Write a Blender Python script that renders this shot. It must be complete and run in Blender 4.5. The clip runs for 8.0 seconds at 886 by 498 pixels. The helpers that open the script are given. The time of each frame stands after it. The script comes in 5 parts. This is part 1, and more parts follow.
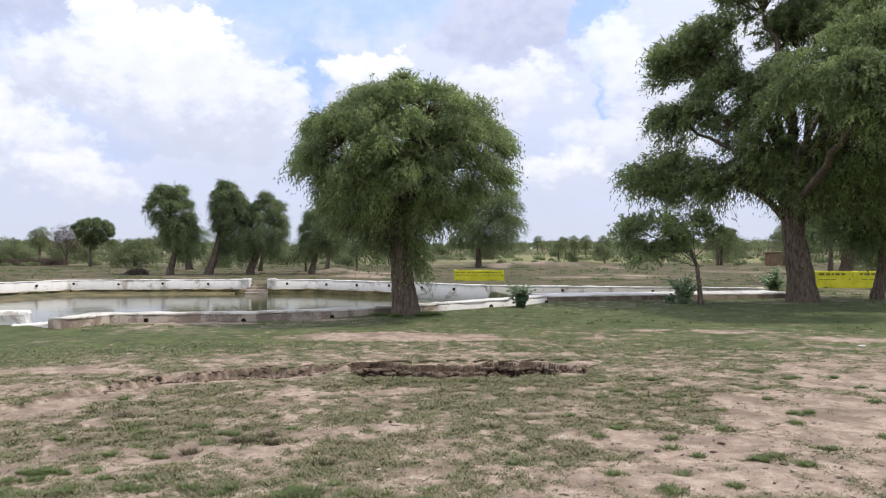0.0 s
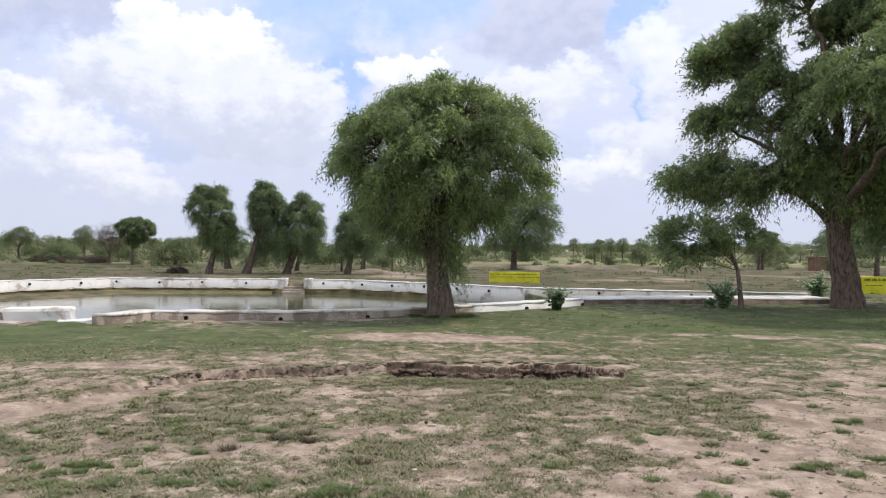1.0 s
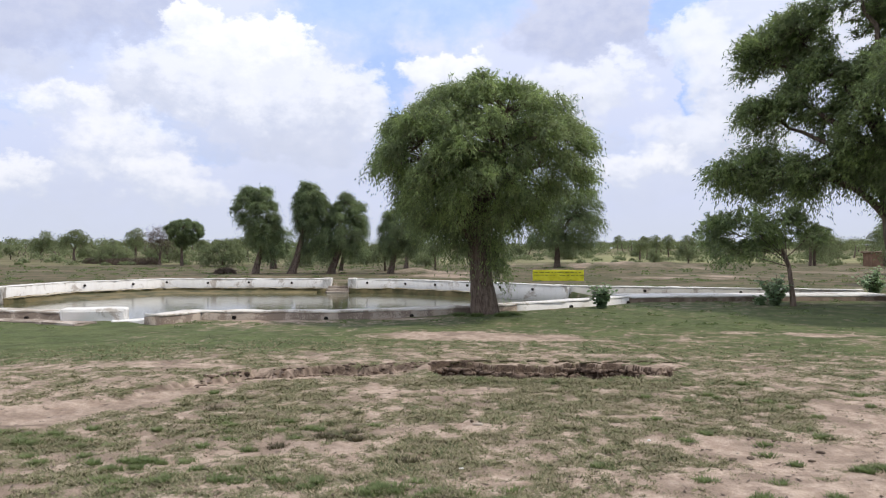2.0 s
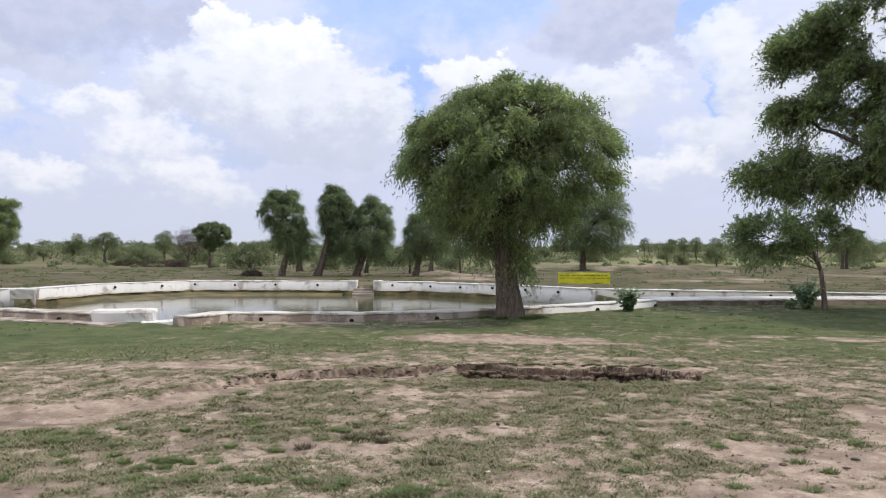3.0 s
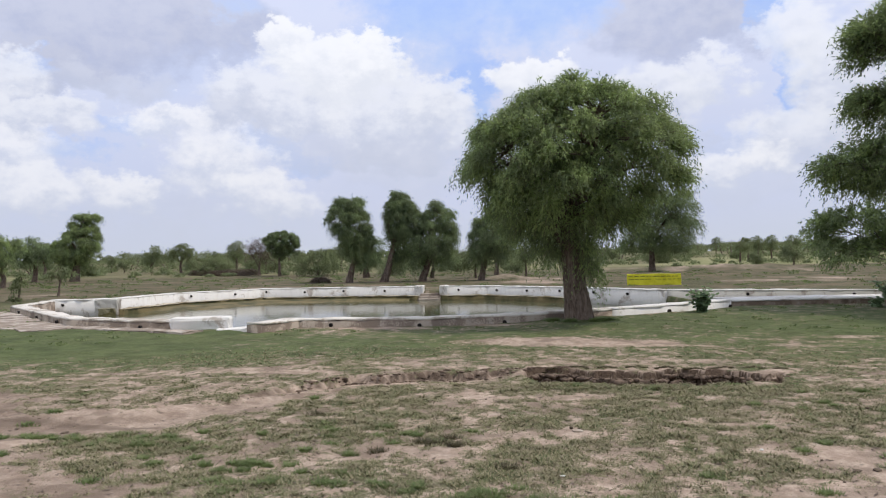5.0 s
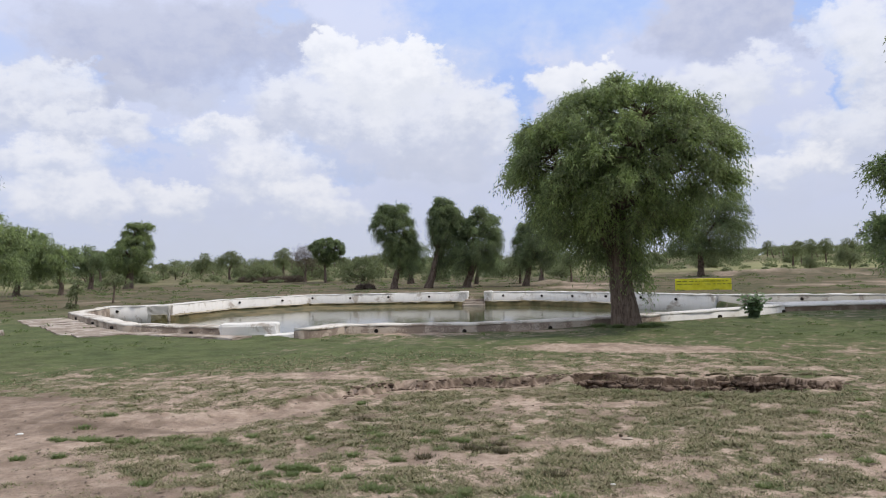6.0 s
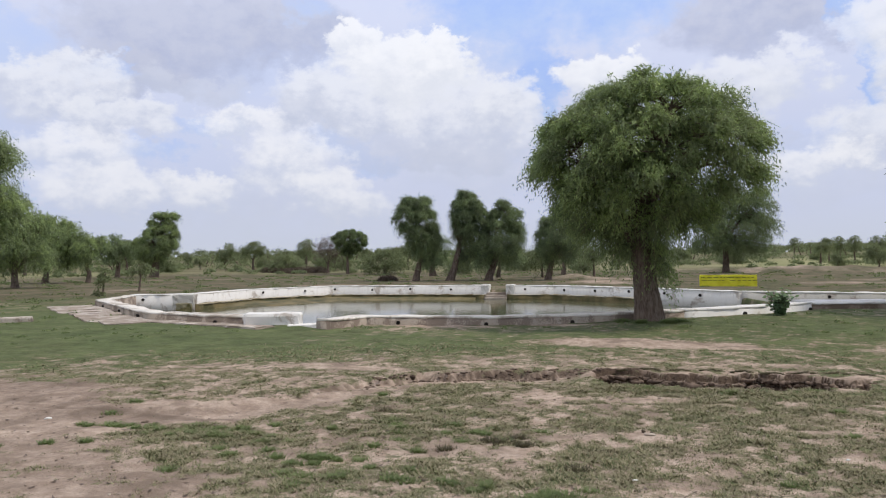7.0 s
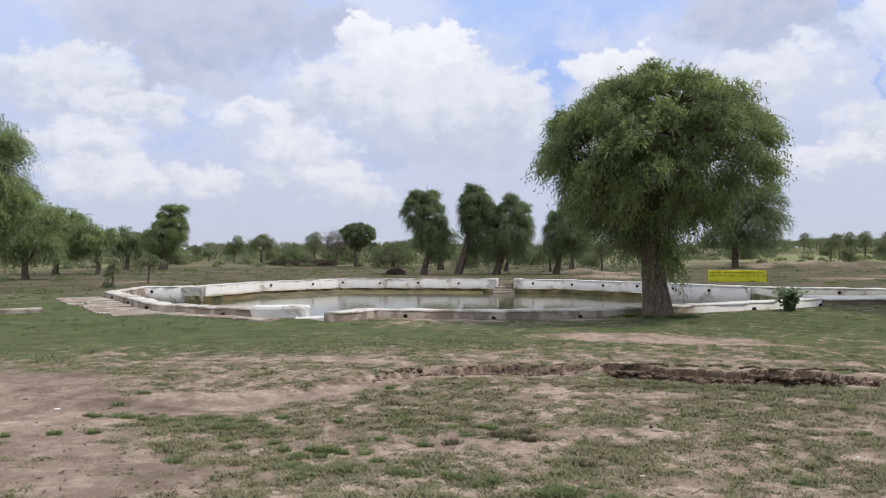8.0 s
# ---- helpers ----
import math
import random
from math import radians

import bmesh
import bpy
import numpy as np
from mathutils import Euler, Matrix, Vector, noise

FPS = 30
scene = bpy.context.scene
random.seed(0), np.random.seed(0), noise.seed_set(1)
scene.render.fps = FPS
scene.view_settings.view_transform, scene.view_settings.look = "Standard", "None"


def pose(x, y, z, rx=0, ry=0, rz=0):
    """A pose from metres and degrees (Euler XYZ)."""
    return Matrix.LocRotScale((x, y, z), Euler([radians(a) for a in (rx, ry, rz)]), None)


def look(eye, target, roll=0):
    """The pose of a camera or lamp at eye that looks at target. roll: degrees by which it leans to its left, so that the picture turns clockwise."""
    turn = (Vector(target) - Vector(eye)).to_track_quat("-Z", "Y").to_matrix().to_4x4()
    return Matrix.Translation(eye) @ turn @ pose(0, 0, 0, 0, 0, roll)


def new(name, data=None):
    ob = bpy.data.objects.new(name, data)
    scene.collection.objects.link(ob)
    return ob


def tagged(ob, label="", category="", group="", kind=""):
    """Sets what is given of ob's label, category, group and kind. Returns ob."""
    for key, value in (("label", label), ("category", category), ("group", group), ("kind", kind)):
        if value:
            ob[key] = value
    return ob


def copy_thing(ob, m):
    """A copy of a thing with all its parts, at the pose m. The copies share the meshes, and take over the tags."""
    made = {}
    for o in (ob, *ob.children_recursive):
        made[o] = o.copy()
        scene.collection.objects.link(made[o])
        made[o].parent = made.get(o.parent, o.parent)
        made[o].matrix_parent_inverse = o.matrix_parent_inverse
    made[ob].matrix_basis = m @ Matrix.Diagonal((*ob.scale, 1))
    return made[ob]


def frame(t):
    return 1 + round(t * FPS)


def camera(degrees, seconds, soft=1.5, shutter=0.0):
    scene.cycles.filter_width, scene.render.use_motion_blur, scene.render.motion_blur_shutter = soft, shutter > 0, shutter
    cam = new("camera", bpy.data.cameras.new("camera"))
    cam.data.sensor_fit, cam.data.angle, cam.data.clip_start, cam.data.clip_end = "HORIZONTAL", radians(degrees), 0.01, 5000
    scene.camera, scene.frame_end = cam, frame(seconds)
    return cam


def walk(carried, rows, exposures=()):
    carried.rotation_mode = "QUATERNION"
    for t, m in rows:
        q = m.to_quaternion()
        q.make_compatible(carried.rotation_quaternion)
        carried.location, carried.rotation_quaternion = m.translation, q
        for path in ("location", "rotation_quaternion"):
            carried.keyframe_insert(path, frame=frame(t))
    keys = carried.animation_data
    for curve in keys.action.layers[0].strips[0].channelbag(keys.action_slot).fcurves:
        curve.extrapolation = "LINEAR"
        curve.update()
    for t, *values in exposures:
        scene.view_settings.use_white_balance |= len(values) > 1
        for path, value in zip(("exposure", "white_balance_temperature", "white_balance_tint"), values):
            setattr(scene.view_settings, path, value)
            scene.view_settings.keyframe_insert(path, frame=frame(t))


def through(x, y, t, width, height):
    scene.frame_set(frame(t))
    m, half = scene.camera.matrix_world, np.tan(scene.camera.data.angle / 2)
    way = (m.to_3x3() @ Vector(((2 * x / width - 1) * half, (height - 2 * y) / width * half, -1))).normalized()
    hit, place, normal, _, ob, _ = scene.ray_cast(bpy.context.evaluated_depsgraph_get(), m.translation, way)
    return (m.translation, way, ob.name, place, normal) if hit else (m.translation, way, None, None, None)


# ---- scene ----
# ---------------------------------------------------------------- camera
cam = camera(62.65, 8.0, soft=1.15)
PATH = [  # seconds, x, y, z, yaw, pitch, roll
    (0.0, 0.000, 0.000, 1.624, 0.000, 0.300, 0.000),
    (0.5, -0.012, 0.008, 1.618, 1.095, 0.403, 0.069),
    (1.0, -0.024, 0.022, 1.614, 2.740, 0.412, -0.513),
    (1.5, -0.032, 0.022, 1.616, 4.657, 0.246, -0.216),
    (3.0, -0.053, 0.038, 1.610, 8.042, 0.509, -0.056),
    (3.5, -0.059, 0.043, 1.607, 9.128, 0.600, 0.021),
    (4.0, -0.061, 0.050, 1.603, 10.315, 0.607, 0.128),
    (4.5, -0.072, 0.053, 1.598, 11.495, 0.627, 0.626),
    (6.0, -0.108, 0.077, 1.589, 16.609, 1.451, 1.436),
    (6.5, -0.112, 0.086, 1.587, 17.614, 1.298, 1.115),
    (7.0, -0.123, 0.083, 1.585, 18.333, 0.914, 0.702),
    (7.5, -0.125, 0.096, 1.582, 18.769, 0.606, 0.480),
    (8.0, -0.128, 0.109, 1.584, 18.956, 0.425, 0.397),
]
walk(cam, [(t, pose(x, y, z, 90 + p, r, w)) for t, x, y, z, w, p, r in PATH],
     exposures=[(0.0, -0.45), (1.5, -0.50), (3.0, -0.56), (4.5, -0.64), (6.0, -0.72), (8.0, -0.72)])

# ---------------------------------------------------------------- sky and sun
SUN_AZ, SUN_EL = 76.0, 59.0          # degrees: right of +y, above the horizon


def heading(az, el):
    a, e = radians(az), radians(el)
    return Vector((math.sin(a) * math.cos(e), math.cos(a) * math.cos(e), math.sin(e)))


sun = new("sun", bpy.data.lights.new("sun", "SUN"))
sun.data.energy, sun.data.angle, sun.data.color = 3.4, radians(5.0), (1.0, 0.92, 0.80)
sun.matrix_world = look(heading(SUN_AZ, SUN_EL) * 60, (0, 0, 0))

world = bpy.data.worlds.new("sky")
scene.world = world
world.use_nodes = True


class Tree:
    """Short hand for writing node trees."""

    def __init__(self, nt):
        self.nt = nt
        nt.nodes.clear()

    def node(self, kind, **kw):
        n = self.nt.nodes.new(kind)
        for k, v in kw.items():
            if k in n.inputs:
                self.plug(n.inputs[k], v)
        return n

    def plug(self, socket, v):
        if isinstance(v, bpy.types.NodeSocket):
            self.nt.links.new(v, socket)
        elif isinstance(v, tuple) and len(v) == 3 and socket.type == "RGBA":
            socket.default_value = (*v, 1)
        else:
            socket.default_value = v

    def math(self, op, a, b=0.0, c=None, clamp=False):
        n = self.nt.nodes.new("ShaderNodeMath")
        n.operation, n.use_clamp = op, clamp
        self.plug(n.inputs[0], a)
        self.plug(n.inputs[1], b)
        if c is not None:
            self.plug(n.inputs[2], c)
        return n.outputs[0]

    def vmath(self, op, a, b=(0, 0, 0)):
        n = self.nt.nodes.new("ShaderNodeVectorMath")
        n.operation = op
        self.plug(n.inputs[0], a)
        if op == "SCALE":
            self.plug(n.inputs[3], b)
        else:
            self.plug(n.inputs[1], b)
        return n.outputs[1] if op in ("DISTANCE", "LENGTH", "DOT_PRODUCT") else n.outputs[0]

    def noise(self, vec, scale, detail=5.0, rough=0.55, dist=0.0):
        n = self.nt.nodes.new("ShaderNodeTexNoise")
        if vec is not None:
            self.plug(n.inputs["Vector"], vec)
        n.inputs["Scale"].default_value, n.inputs["Detail"].default_value = scale, detail
        n.inputs["Roughness"].default_value, n.inputs["Distortion"].default_value = rough, dist
        return n.outputs[0]

    def step(self, v, lo, hi, a=0.0, b=1.0):
        n = self.nt.nodes.new("ShaderNodeMapRange")
        n.interpolation_type = "SMOOTHSTEP"
        for i, x in enumerate((v, lo, hi, a, b)):
            self.plug(n.inputs[i], x)
        return n.outputs[0]

    def mix(self, f, a, b, blend="MIX"):
        n = self.nt.nodes.new("ShaderNodeMix")
        n.data_type, n.blend_type = "RGBA", blend
        self.plug(n.inputs[0], f)
        self.plug(n.inputs[6], a)
        self.plug(n.inputs[7], b)
        return n.outputs[2]


w = Tree(world.node_tree)
coord = w.node("ShaderNodeTexCoord")
way = w.vmath("NORMALIZE", coord.outputs["Generated"])
sky = w.node("ShaderNodeTexSky")
sky.sky_type, sky.sun_disc = "NISHITA", False
sky.sun_elevation, sky.sun_rotation = radians(SUN_EL), radians(SUN_AZ)
sky.air_density, sky.dust_density, sky.ozone_density = 1.0, 1.2, 1.0
blue = w.vmath("SCALE", sky.outputs[0], 0.115)
blue = w.mix(0.65, blue, (0.50, 0.75, 1.24))
# all round: a broken cloud deck
flat = w.vmath("MULTIPLY", way, (1.0, 1.0, 2.1))
cover = w.noise(flat, 2.6, 6.0, 0.5, 0.5)
puff = w.noise(flat, 7.0, 6.0, 0.55)
dome = w.mix(w.step(cover, 0.34, 0.50), blue, w.mix(w.step(puff, 0.32, 0.68), (0.74, 0.745, 0.79), (0.95, 0.95, 0.97)))
# heaps of cloud ahead, in degrees right of north and above the horizon, their outlines ruffled
axes = w.node("ShaderNodeSeparateXYZ", Vector=way).outputs
height = axes[2]
az = w.math("MULTIPLY", w.math("ARCTAN2", axes[0], axes[1]), 180 / math.pi)
el = w.math("MULTIPLY", w.math("ARCSINE", height), 180 / math.pi)
spot = w.node("ShaderNodeCombineXYZ", X=az, Y=w.math("MULTIPLY", el, 1.35)).outputs[0]
slow = w.node("ShaderNodeTexNoise", Vector=spot, Scale=0.22, Detail=2.0, Roughness=0.5).outputs[1]
quick = w.node("ShaderNodeTexNoise", Vector=spot, Scale=0.75, Detail=6.0, Roughness=0.62).outputs[1]
shift = w.vmath("ADD", w.vmath("MULTIPLY", w.vmath("SUBTRACT", slow, (0.5, 0.5, 0.5)), (7.0, 4.5, 0.0)), w.vmath("MULTIPLY", w.vmath("SUBTRACT", quick, (0.5, 0.5, 0.5)), (4.6, 3.6, 0.0)))
moved = w.node("ShaderNodeSeparateXYZ", Vector=shift).outputs
az2, el2 = w.math("ADD", az, moved[0]), w.math("ADD", el, moved[1])
grain = w.noise(spot, 0.55, 6.0, 0.6)


def heaps(under, rows, top, foot, crisp, strength):
    """Lays soft rounded masses over what is under; crisp: how sharp their upper edges are."""
    for a, e, ra, re in rows:
        dx = w.math("MULTIPLY", w.math("SUBTRACT", az2, a), 1.0 / ra)
        dy = w.math("MULTIPLY", w.math("SUBTRACT", el2, e), 1.0 / re)
        d = w.math("ADD", w.math("MULTIPLY", dx, dx), w.math("MULTIPLY", dy, dy))
        inner = w.step(dy, -0.7, 0.5, 0.0, crisp)
        mask = w.math("MULTIPLY", w.step(d, inner, 1.15, strength, 0.0), 1.0)
        shade = w.step(w.math("ADD", dy, w.math("MULTIPLY", w.math("SUBTRACT", grain, 0.5), 3.0)), -0.9, 0.7)
        under = w.mix(mask, under, w.mix(shade, foot, top))
    return under


LAVENDER, GREY, WHITE = (0.86, 0.94, 1.24), (0.60, 0.66, 0.90), (1.20, 1.22, 1.30)
dome = w.mix(w.step(w.vmath("DOT_PRODUCT", way, tuple(heading(-12, 8))), 0.55, 0.85, 0.0, 0.85), dome, LAVENDER)
dome = heaps(dome, [(-39, 16.5, 9.0, 4.2), (-30, 17.5, 5.0, 3.6), (-42, 13.6, 6.0, 1.9), (3.5, 17.2, 6.0, 3.4), (9.0, 18.0, 3.6, 3.6)], (0.74, 0.785, 0.98), GREY, 0.3, 0.85)
dome = heaps(dome, [(-33, 4.5, 16.0, 2.6), (-15, 6.8, 8.0, 2.0), (6, 5.0, 9.0, 2.0)], (0.90, 0.955, 1.13), (0.83, 0.885, 1.06), 0.0, 0.5)
dome = heaps(dome, [(-14, 19.5, 7.0, 5.5), (-5.0, 20.0, 6.0, 4.5), (-10.8, 13.2, 2.8, 4.0), (12.0, 12.5, 1.6, 4.5), (11.6, 18, 1.6, 3.0)], (0.50, 0.70, 1.24), (0.58, 0.77, 1.22), 0.15, 0.9)
dome = heaps(dome, [(-50, 15.5, 4.5, 3.0), (-27.2, 9.2, 3.0, 1.5), (-40, 8.2, 3.0, 1.1), (-29, 19, 3, 1.5), (-43.5, 13.6, 3.4, 0.9), (-36, 10.5, 3.0, 0.8), (-24.0, 8.0, 2.4, 1.4)], (0.64, 0.81, 1.26), (0.70, 0.85, 1.22), 0.0, 0.7)
dome = heaps(dome, [(-25.0, 12.0, 7.0, 3.2), (-17, 11.0, 6.5, 4.0), (-13.4, 11.2, 3.4, 3.6), (-46.5, 12.3, 5.5, 2.5), (-42.5, 10.4, 4.5, 1.8), (4, 11.8, 4.5, 2.8), (16, 12.0, 4.5, 4.5), (14, 8.0, 6.0, 3.2), (24, 14, 7, 4.5)], (1.11, 1.14, 1.25), (0.80, 0.86, 1.05), 0.45, 0.85)
dome = heaps(dome, [(-22.0, 8.6, 6.0, 1.5), (-29.0, 11.6, 3.0, 1.8), (-16.5, 8.0, 5.0, 1.4), (5.0, 8.6, 3.6, 1.1), (-38, 13.0, 5.0, 1.2)], (0.84, 0.89, 1.07), (0.76, 0.82, 1.01), 0.1, 0.6)
dome = heaps(dome, [(-25.3, 16.4, 2.2, 2.1), (-21.4, 14.9, 4.6, 2.7), (-18.6, 15.2, 2.9, 2.2), (-6.0, 14.2, 3.5, 1.6)], WHITE, (1.02, 1.06, 1.18), 0.6, 0.92)
dome = heaps(dome, [(7.0, 13.2, 2.6, 2.3), (13.4, 14.8, 3.0, 3.0)], (1.12, 1.15, 1.26), (0.94, 0.99, 1.13), 0.4, 0.75)
dome = heaps(dome, [(-45.5, 7.9, 6.0, 2.2), (-33.5, 10.7, 4.0, 1.6), (-30.2, 7.6, 4.6, 3.0), (-27, 5.2, 5.2, 2.0), (-43, 5.2, 4.6, 2.2), (-36.5, 5.2, 3.4, 1.8), (9, 6.6, 5.0, 1.6)], (1.24, 1.25, 1.32), (0.88, 0.94, 1.12), 0.25, 0.8)
dome = w.mix(w.step(height, 0.0, 0.10, 0.8, 0.0), dome, (0.87, 0.93, 1.08))
# a cloudy sky is brighter overhead than low down
back = w.node("ShaderNodeBackground", Color=dome, Strength=w.step(height, -0.2, 1.1, 1.03, 1.75))
out = w.node("ShaderNodeOutputWorld")
w.nt.links.new(back.outputs[0], out.inputs[0])


# ---------------------------------------------------------------- materials
def material(name, build):
    m = bpy.data.materials.new(name)
    m.use_nodes = True
    t = Tree(m.node_tree)
    o = t.node("ShaderNodeOutputMaterial")
    t.nt.links.new(build(t), o.inputs[0])
    return m


def place(t):
    return t.node("ShaderNodeNewGeometry").outputs["Position"]


def bump(t, h, strength, dist):
    return t.node("ShaderNodeBump", Height=h, Strength=strength, Distance=dist).outputs[0]


def principled(t, color, rough=0.9, normal=None, metal=0.0, spec=0.3):
    n = t.node("ShaderNodeBsdfPrincipled")
    t.plug(n.inputs["Base Color"], color)
    t.plug(n.inputs["Roughness"], rough)
    t.plug(n.inputs["Metallic"], metal)
    t.plug(n.inputs["Specular IOR Level"], spec)
    if normal is not None:
        t.plug(n.inputs["Normal"], normal)
    return n.outputs[0]


def attribute(t, name):
    n = t.node("ShaderNodeAttribute")
    n.attribute_name = name
    return n.outputs["Fac"]


def ground_look(t):
    p = place(t)
    grass, field, damp_shade = attribute(t, "grass"), attribute(t, "field"), attribute(t, "damp_shade")
    fine, mid, big = t.noise(p, 34.0, 6.0, 0.65), t.noise(p, 6.0, 5.0, 0.6), t.noise(p, 0.5, 4.0, 0.55)
    soil = t.mix(t.step(mid, 0.3, 0.7), (0.345, 0.262, 0.212), (0.56, 0.448, 0.370))
    soil = t.mix(t.step(t.noise(p, 1.7, 5.0, 0.6), 0.44, 0.64), soil, (0.27, 0.208, 0.168))
    # dark mix: moist patches, and shade painted on the trench and scarp faces
    soil = t.mix(damp_shade, soil, (0.076, 0.053, 0.040))
    soil = t.mix(t.step(fine, 0.35, 0.7, 0.0, 0.35), soil, (0.20, 0.15, 0.11))
    blade = t.mix(t.step(fine, 0.3, 0.7), (0.106, 0.104, 0.056), (0.225, 0.207, 0.122))
    blade = t.mix(t.step(mid, 0.42, 0.68, 0.0, 0.6), blade, (0.20, 0.175, 0.125))
    blade = t.mix(t.step(big, 0.42, 0.62, 0.0, 0.5), blade, (0.105, 0.128, 0.066))
    blade = t.mix(t.step(grass, 0.62, 0.95, 0.0, 0.75), blade, t.mix(t.step(t.math("ADD", t.math("MULTIPLY", fine, 0.5), t.math("MULTIPLY", t.noise(p, 1.3, 6.0, 0.75), 0.6)), 0.45, 0.66), (0.048, 0.071, 0.028), (0.126, 0.163, 0.066)))
    tuft = t.noise(p, 15.0, 4.0, 0.7)
    edge = t.math("ADD", grass, t.math("MULTIPLY", t.math("SUBTRACT", fine, 0.5), 0.7))
    edge = t.math("ADD", edge, t.math("MULTIPLY", t.math("SUBTRACT", tuft, 0.5), 1.6))
    color = t.mix(t.step(edge, 0.33, 0.70), soil, blade)
    stale = t.mix(t.step(t.noise(p, 2.0, 6.0, 0.75), 0.36, 0.64), (0.050, 0.059, 0.029), (0.14, 0.124, 0.074))
    stale = t.mix(t.step(t.noise(p, 0.32, 6.0, 0.7), 0.42, 0.64, 0.0, 0.8), stale, (0.185, 0.145, 0.105))
    color = t.mix(t.math("MULTIPLY", attribute(t, "pasture"), t.step(grass, 0.22, 0.55)), color, stale)
    dry = t.mix(t.step(t.noise(p, 0.11, 5.0, 0.6), 0.38, 0.62), (0.235, 0.245, 0.12), (0.37, 0.355, 0.195))
    color = t.mix(field, color, dry)
    h = t.math("ADD", t.math("MULTIPLY", fine, 0.6), t.math("ADD", tuft, mid))
    return principled(t, color, 0.96, bump(t, h, 0.8, 0.03), spec=0.1)


GROUND = material("earth_and_grass", ground_look)


def leaf_look(dark, light, through, dryness=0.0, clumped=False):
    def build(t):
        isl = t.node("ShaderNodeNewGeometry").outputs["Random Per Island"]
        p = place(t)
        c = t.mix(isl, dark, light)
        c = t.mix(t.step(t.noise(p, 1.9, 3.0, 0.6), 0.46, 0.66, 0.0, 0.8), c, light)
        if clumped:
            c = t.mix(t.step(t.noise(p, 1.25, 3.0, 0.6, 0.5), 0.42, 0.58, 0.6, 0.0), c, tuple(v * k for v, k in zip(dark, (1.0, 0.9, 1.0))))
        if dryness:
            c = t.mix(t.step(t.noise(p, 3.0, 2.0), 0.5, 0.75, 0.0, dryness), c, (0.20, 0.17, 0.10))
        front = t.node("ShaderNodeBsdfPrincipled")
        t.plug(front.inputs["Base Color"], c)
        if clumped:
            at = t.node("ShaderNodeAttribute")
            at.attribute_name = "puff"
            turn = t.node("ShaderNodeVectorTransform", Vector=at.outputs["Vector"])
            turn.vector_type, turn.convert_from, turn.convert_to = "NORMAL", "OBJECT", "WORLD"
            own = t.node("ShaderNodeNewGeometry").outputs["Normal"]
            soft = t.vmath("NORMALIZE", t.vmath("ADD", turn.outputs[0], t.vmath("SCALE", own, 0.7)))
            t.plug(front.inputs["Normal"], soft)
        t.plug(front.inputs["Roughness"], 0.62)
        t.plug(front.inputs["Specular IOR Level"], 0.25)
        glow = t.node("ShaderNodeBsdfTranslucent", Color=t.mix(0.5, c, through))
        m = t.node("ShaderNodeMixShader")
        m.inputs[0].default_value = 0.40
        t.nt.links.new(front.outputs[0], m.inputs[1])
        t.nt.links.new(glow.outputs[0], m.inputs[2])
        return m.outputs[0]
    return build


LEAF = material("feathery_leaves", leaf_look((0.118, 0.155, 0.10), (0.44, 0.56, 0.22), (0.40, 0.53, 0.17), 0.08, True))
LEAF_DARK = material("dusty_leaves", leaf_look((0.105, 0.142, 0.092), (0.33, 0.425, 0.20), (0.31, 0.42, 0.15), 0.08, True))
# dark end lifted: distance haze is put into this leaf colour
LEAF_HAZED = material("hazed_scrub_leaves", leaf_look((0.13, 0.165, 0.085), (0.28, 0.335, 0.16), (0.27, 0.33, 0.14), 0.35, True))
LEAF_BROAD = material("broad_leaves", leaf_look((0.22, 0.32, 0.20), (0.45, 0.57, 0.37), (0.38, 0.50, 0.24)))
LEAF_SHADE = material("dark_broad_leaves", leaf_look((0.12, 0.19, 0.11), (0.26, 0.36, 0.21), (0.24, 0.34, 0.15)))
THORN = material("dry_thorn_twigs", leaf_look((0.10, 0.075, 0.06), (0.21, 0.165, 0.135), (0.12, 0.1, 0.08)))


def blade_look(t):
    isl, p = t.node("ShaderNodeNewGeometry").outputs["Random Per Island"], place(t)
    c = t.mix(t.step(isl, 0.0, 0.62), (0.115, 0.128, 0.062), (0.23, 0.235, 0.125))
    c = t.mix(t.step(isl, 0.62, 0.70), c, (0.36, 0.305, 0.215))
    c = t.mix(t.step(t.noise(p, 2.5, 3.0), 0.42, 0.66, 0.0, 0.55), c, (0.24, 0.205, 0.14))
    return principled(t, c, 0.75, spec=0.15)


GRASS = material("grass_blades", blade_look)
TUFT = material("fresh_tuft_blades", leaf_look((0.105, 0.145, 0.058), (0.21, 0.265, 0.115), (0.22, 0.29, 0.11)))
WEED = material("dry_weed", leaf_look((0.06, 0.055, 0.035), (0.15, 0.13, 0.08), (0.12, 0.11, 0.06)))


def bark_look(t):
    p = place(t)
    q = t.vmath("MULTIPLY", p, (1.0, 1.0, 0.22))
    rib, fine = t.noise(q, 16.0, 5.0, 0.6, 0.6), t.noise(p, 60.0, 4.0, 0.6)
    c = t.mix(t.step(rib, 0.32, 0.66), (0.075, 0.055, 0.045), (0.25, 0.195, 0.165))
    c = t.mix(t.step(t.noise(p, 2.2, 3.0), 0.45, 0.7, 0.0, 0.5), c, (0.20, 0.15, 0.12))
    c = t.mix(t.step(fine, 0.4, 0.7, 0.0, 0.3), c, (0.06, 0.045, 0.038))
    return principled(t, c, 0.95, bump(t, t.math("ADD", rib, t.math("MULTIPLY", fine, 0.3)), 0.9, 0.06), spec=0.15)


BARK = material("furrowed_bark", bark_look)


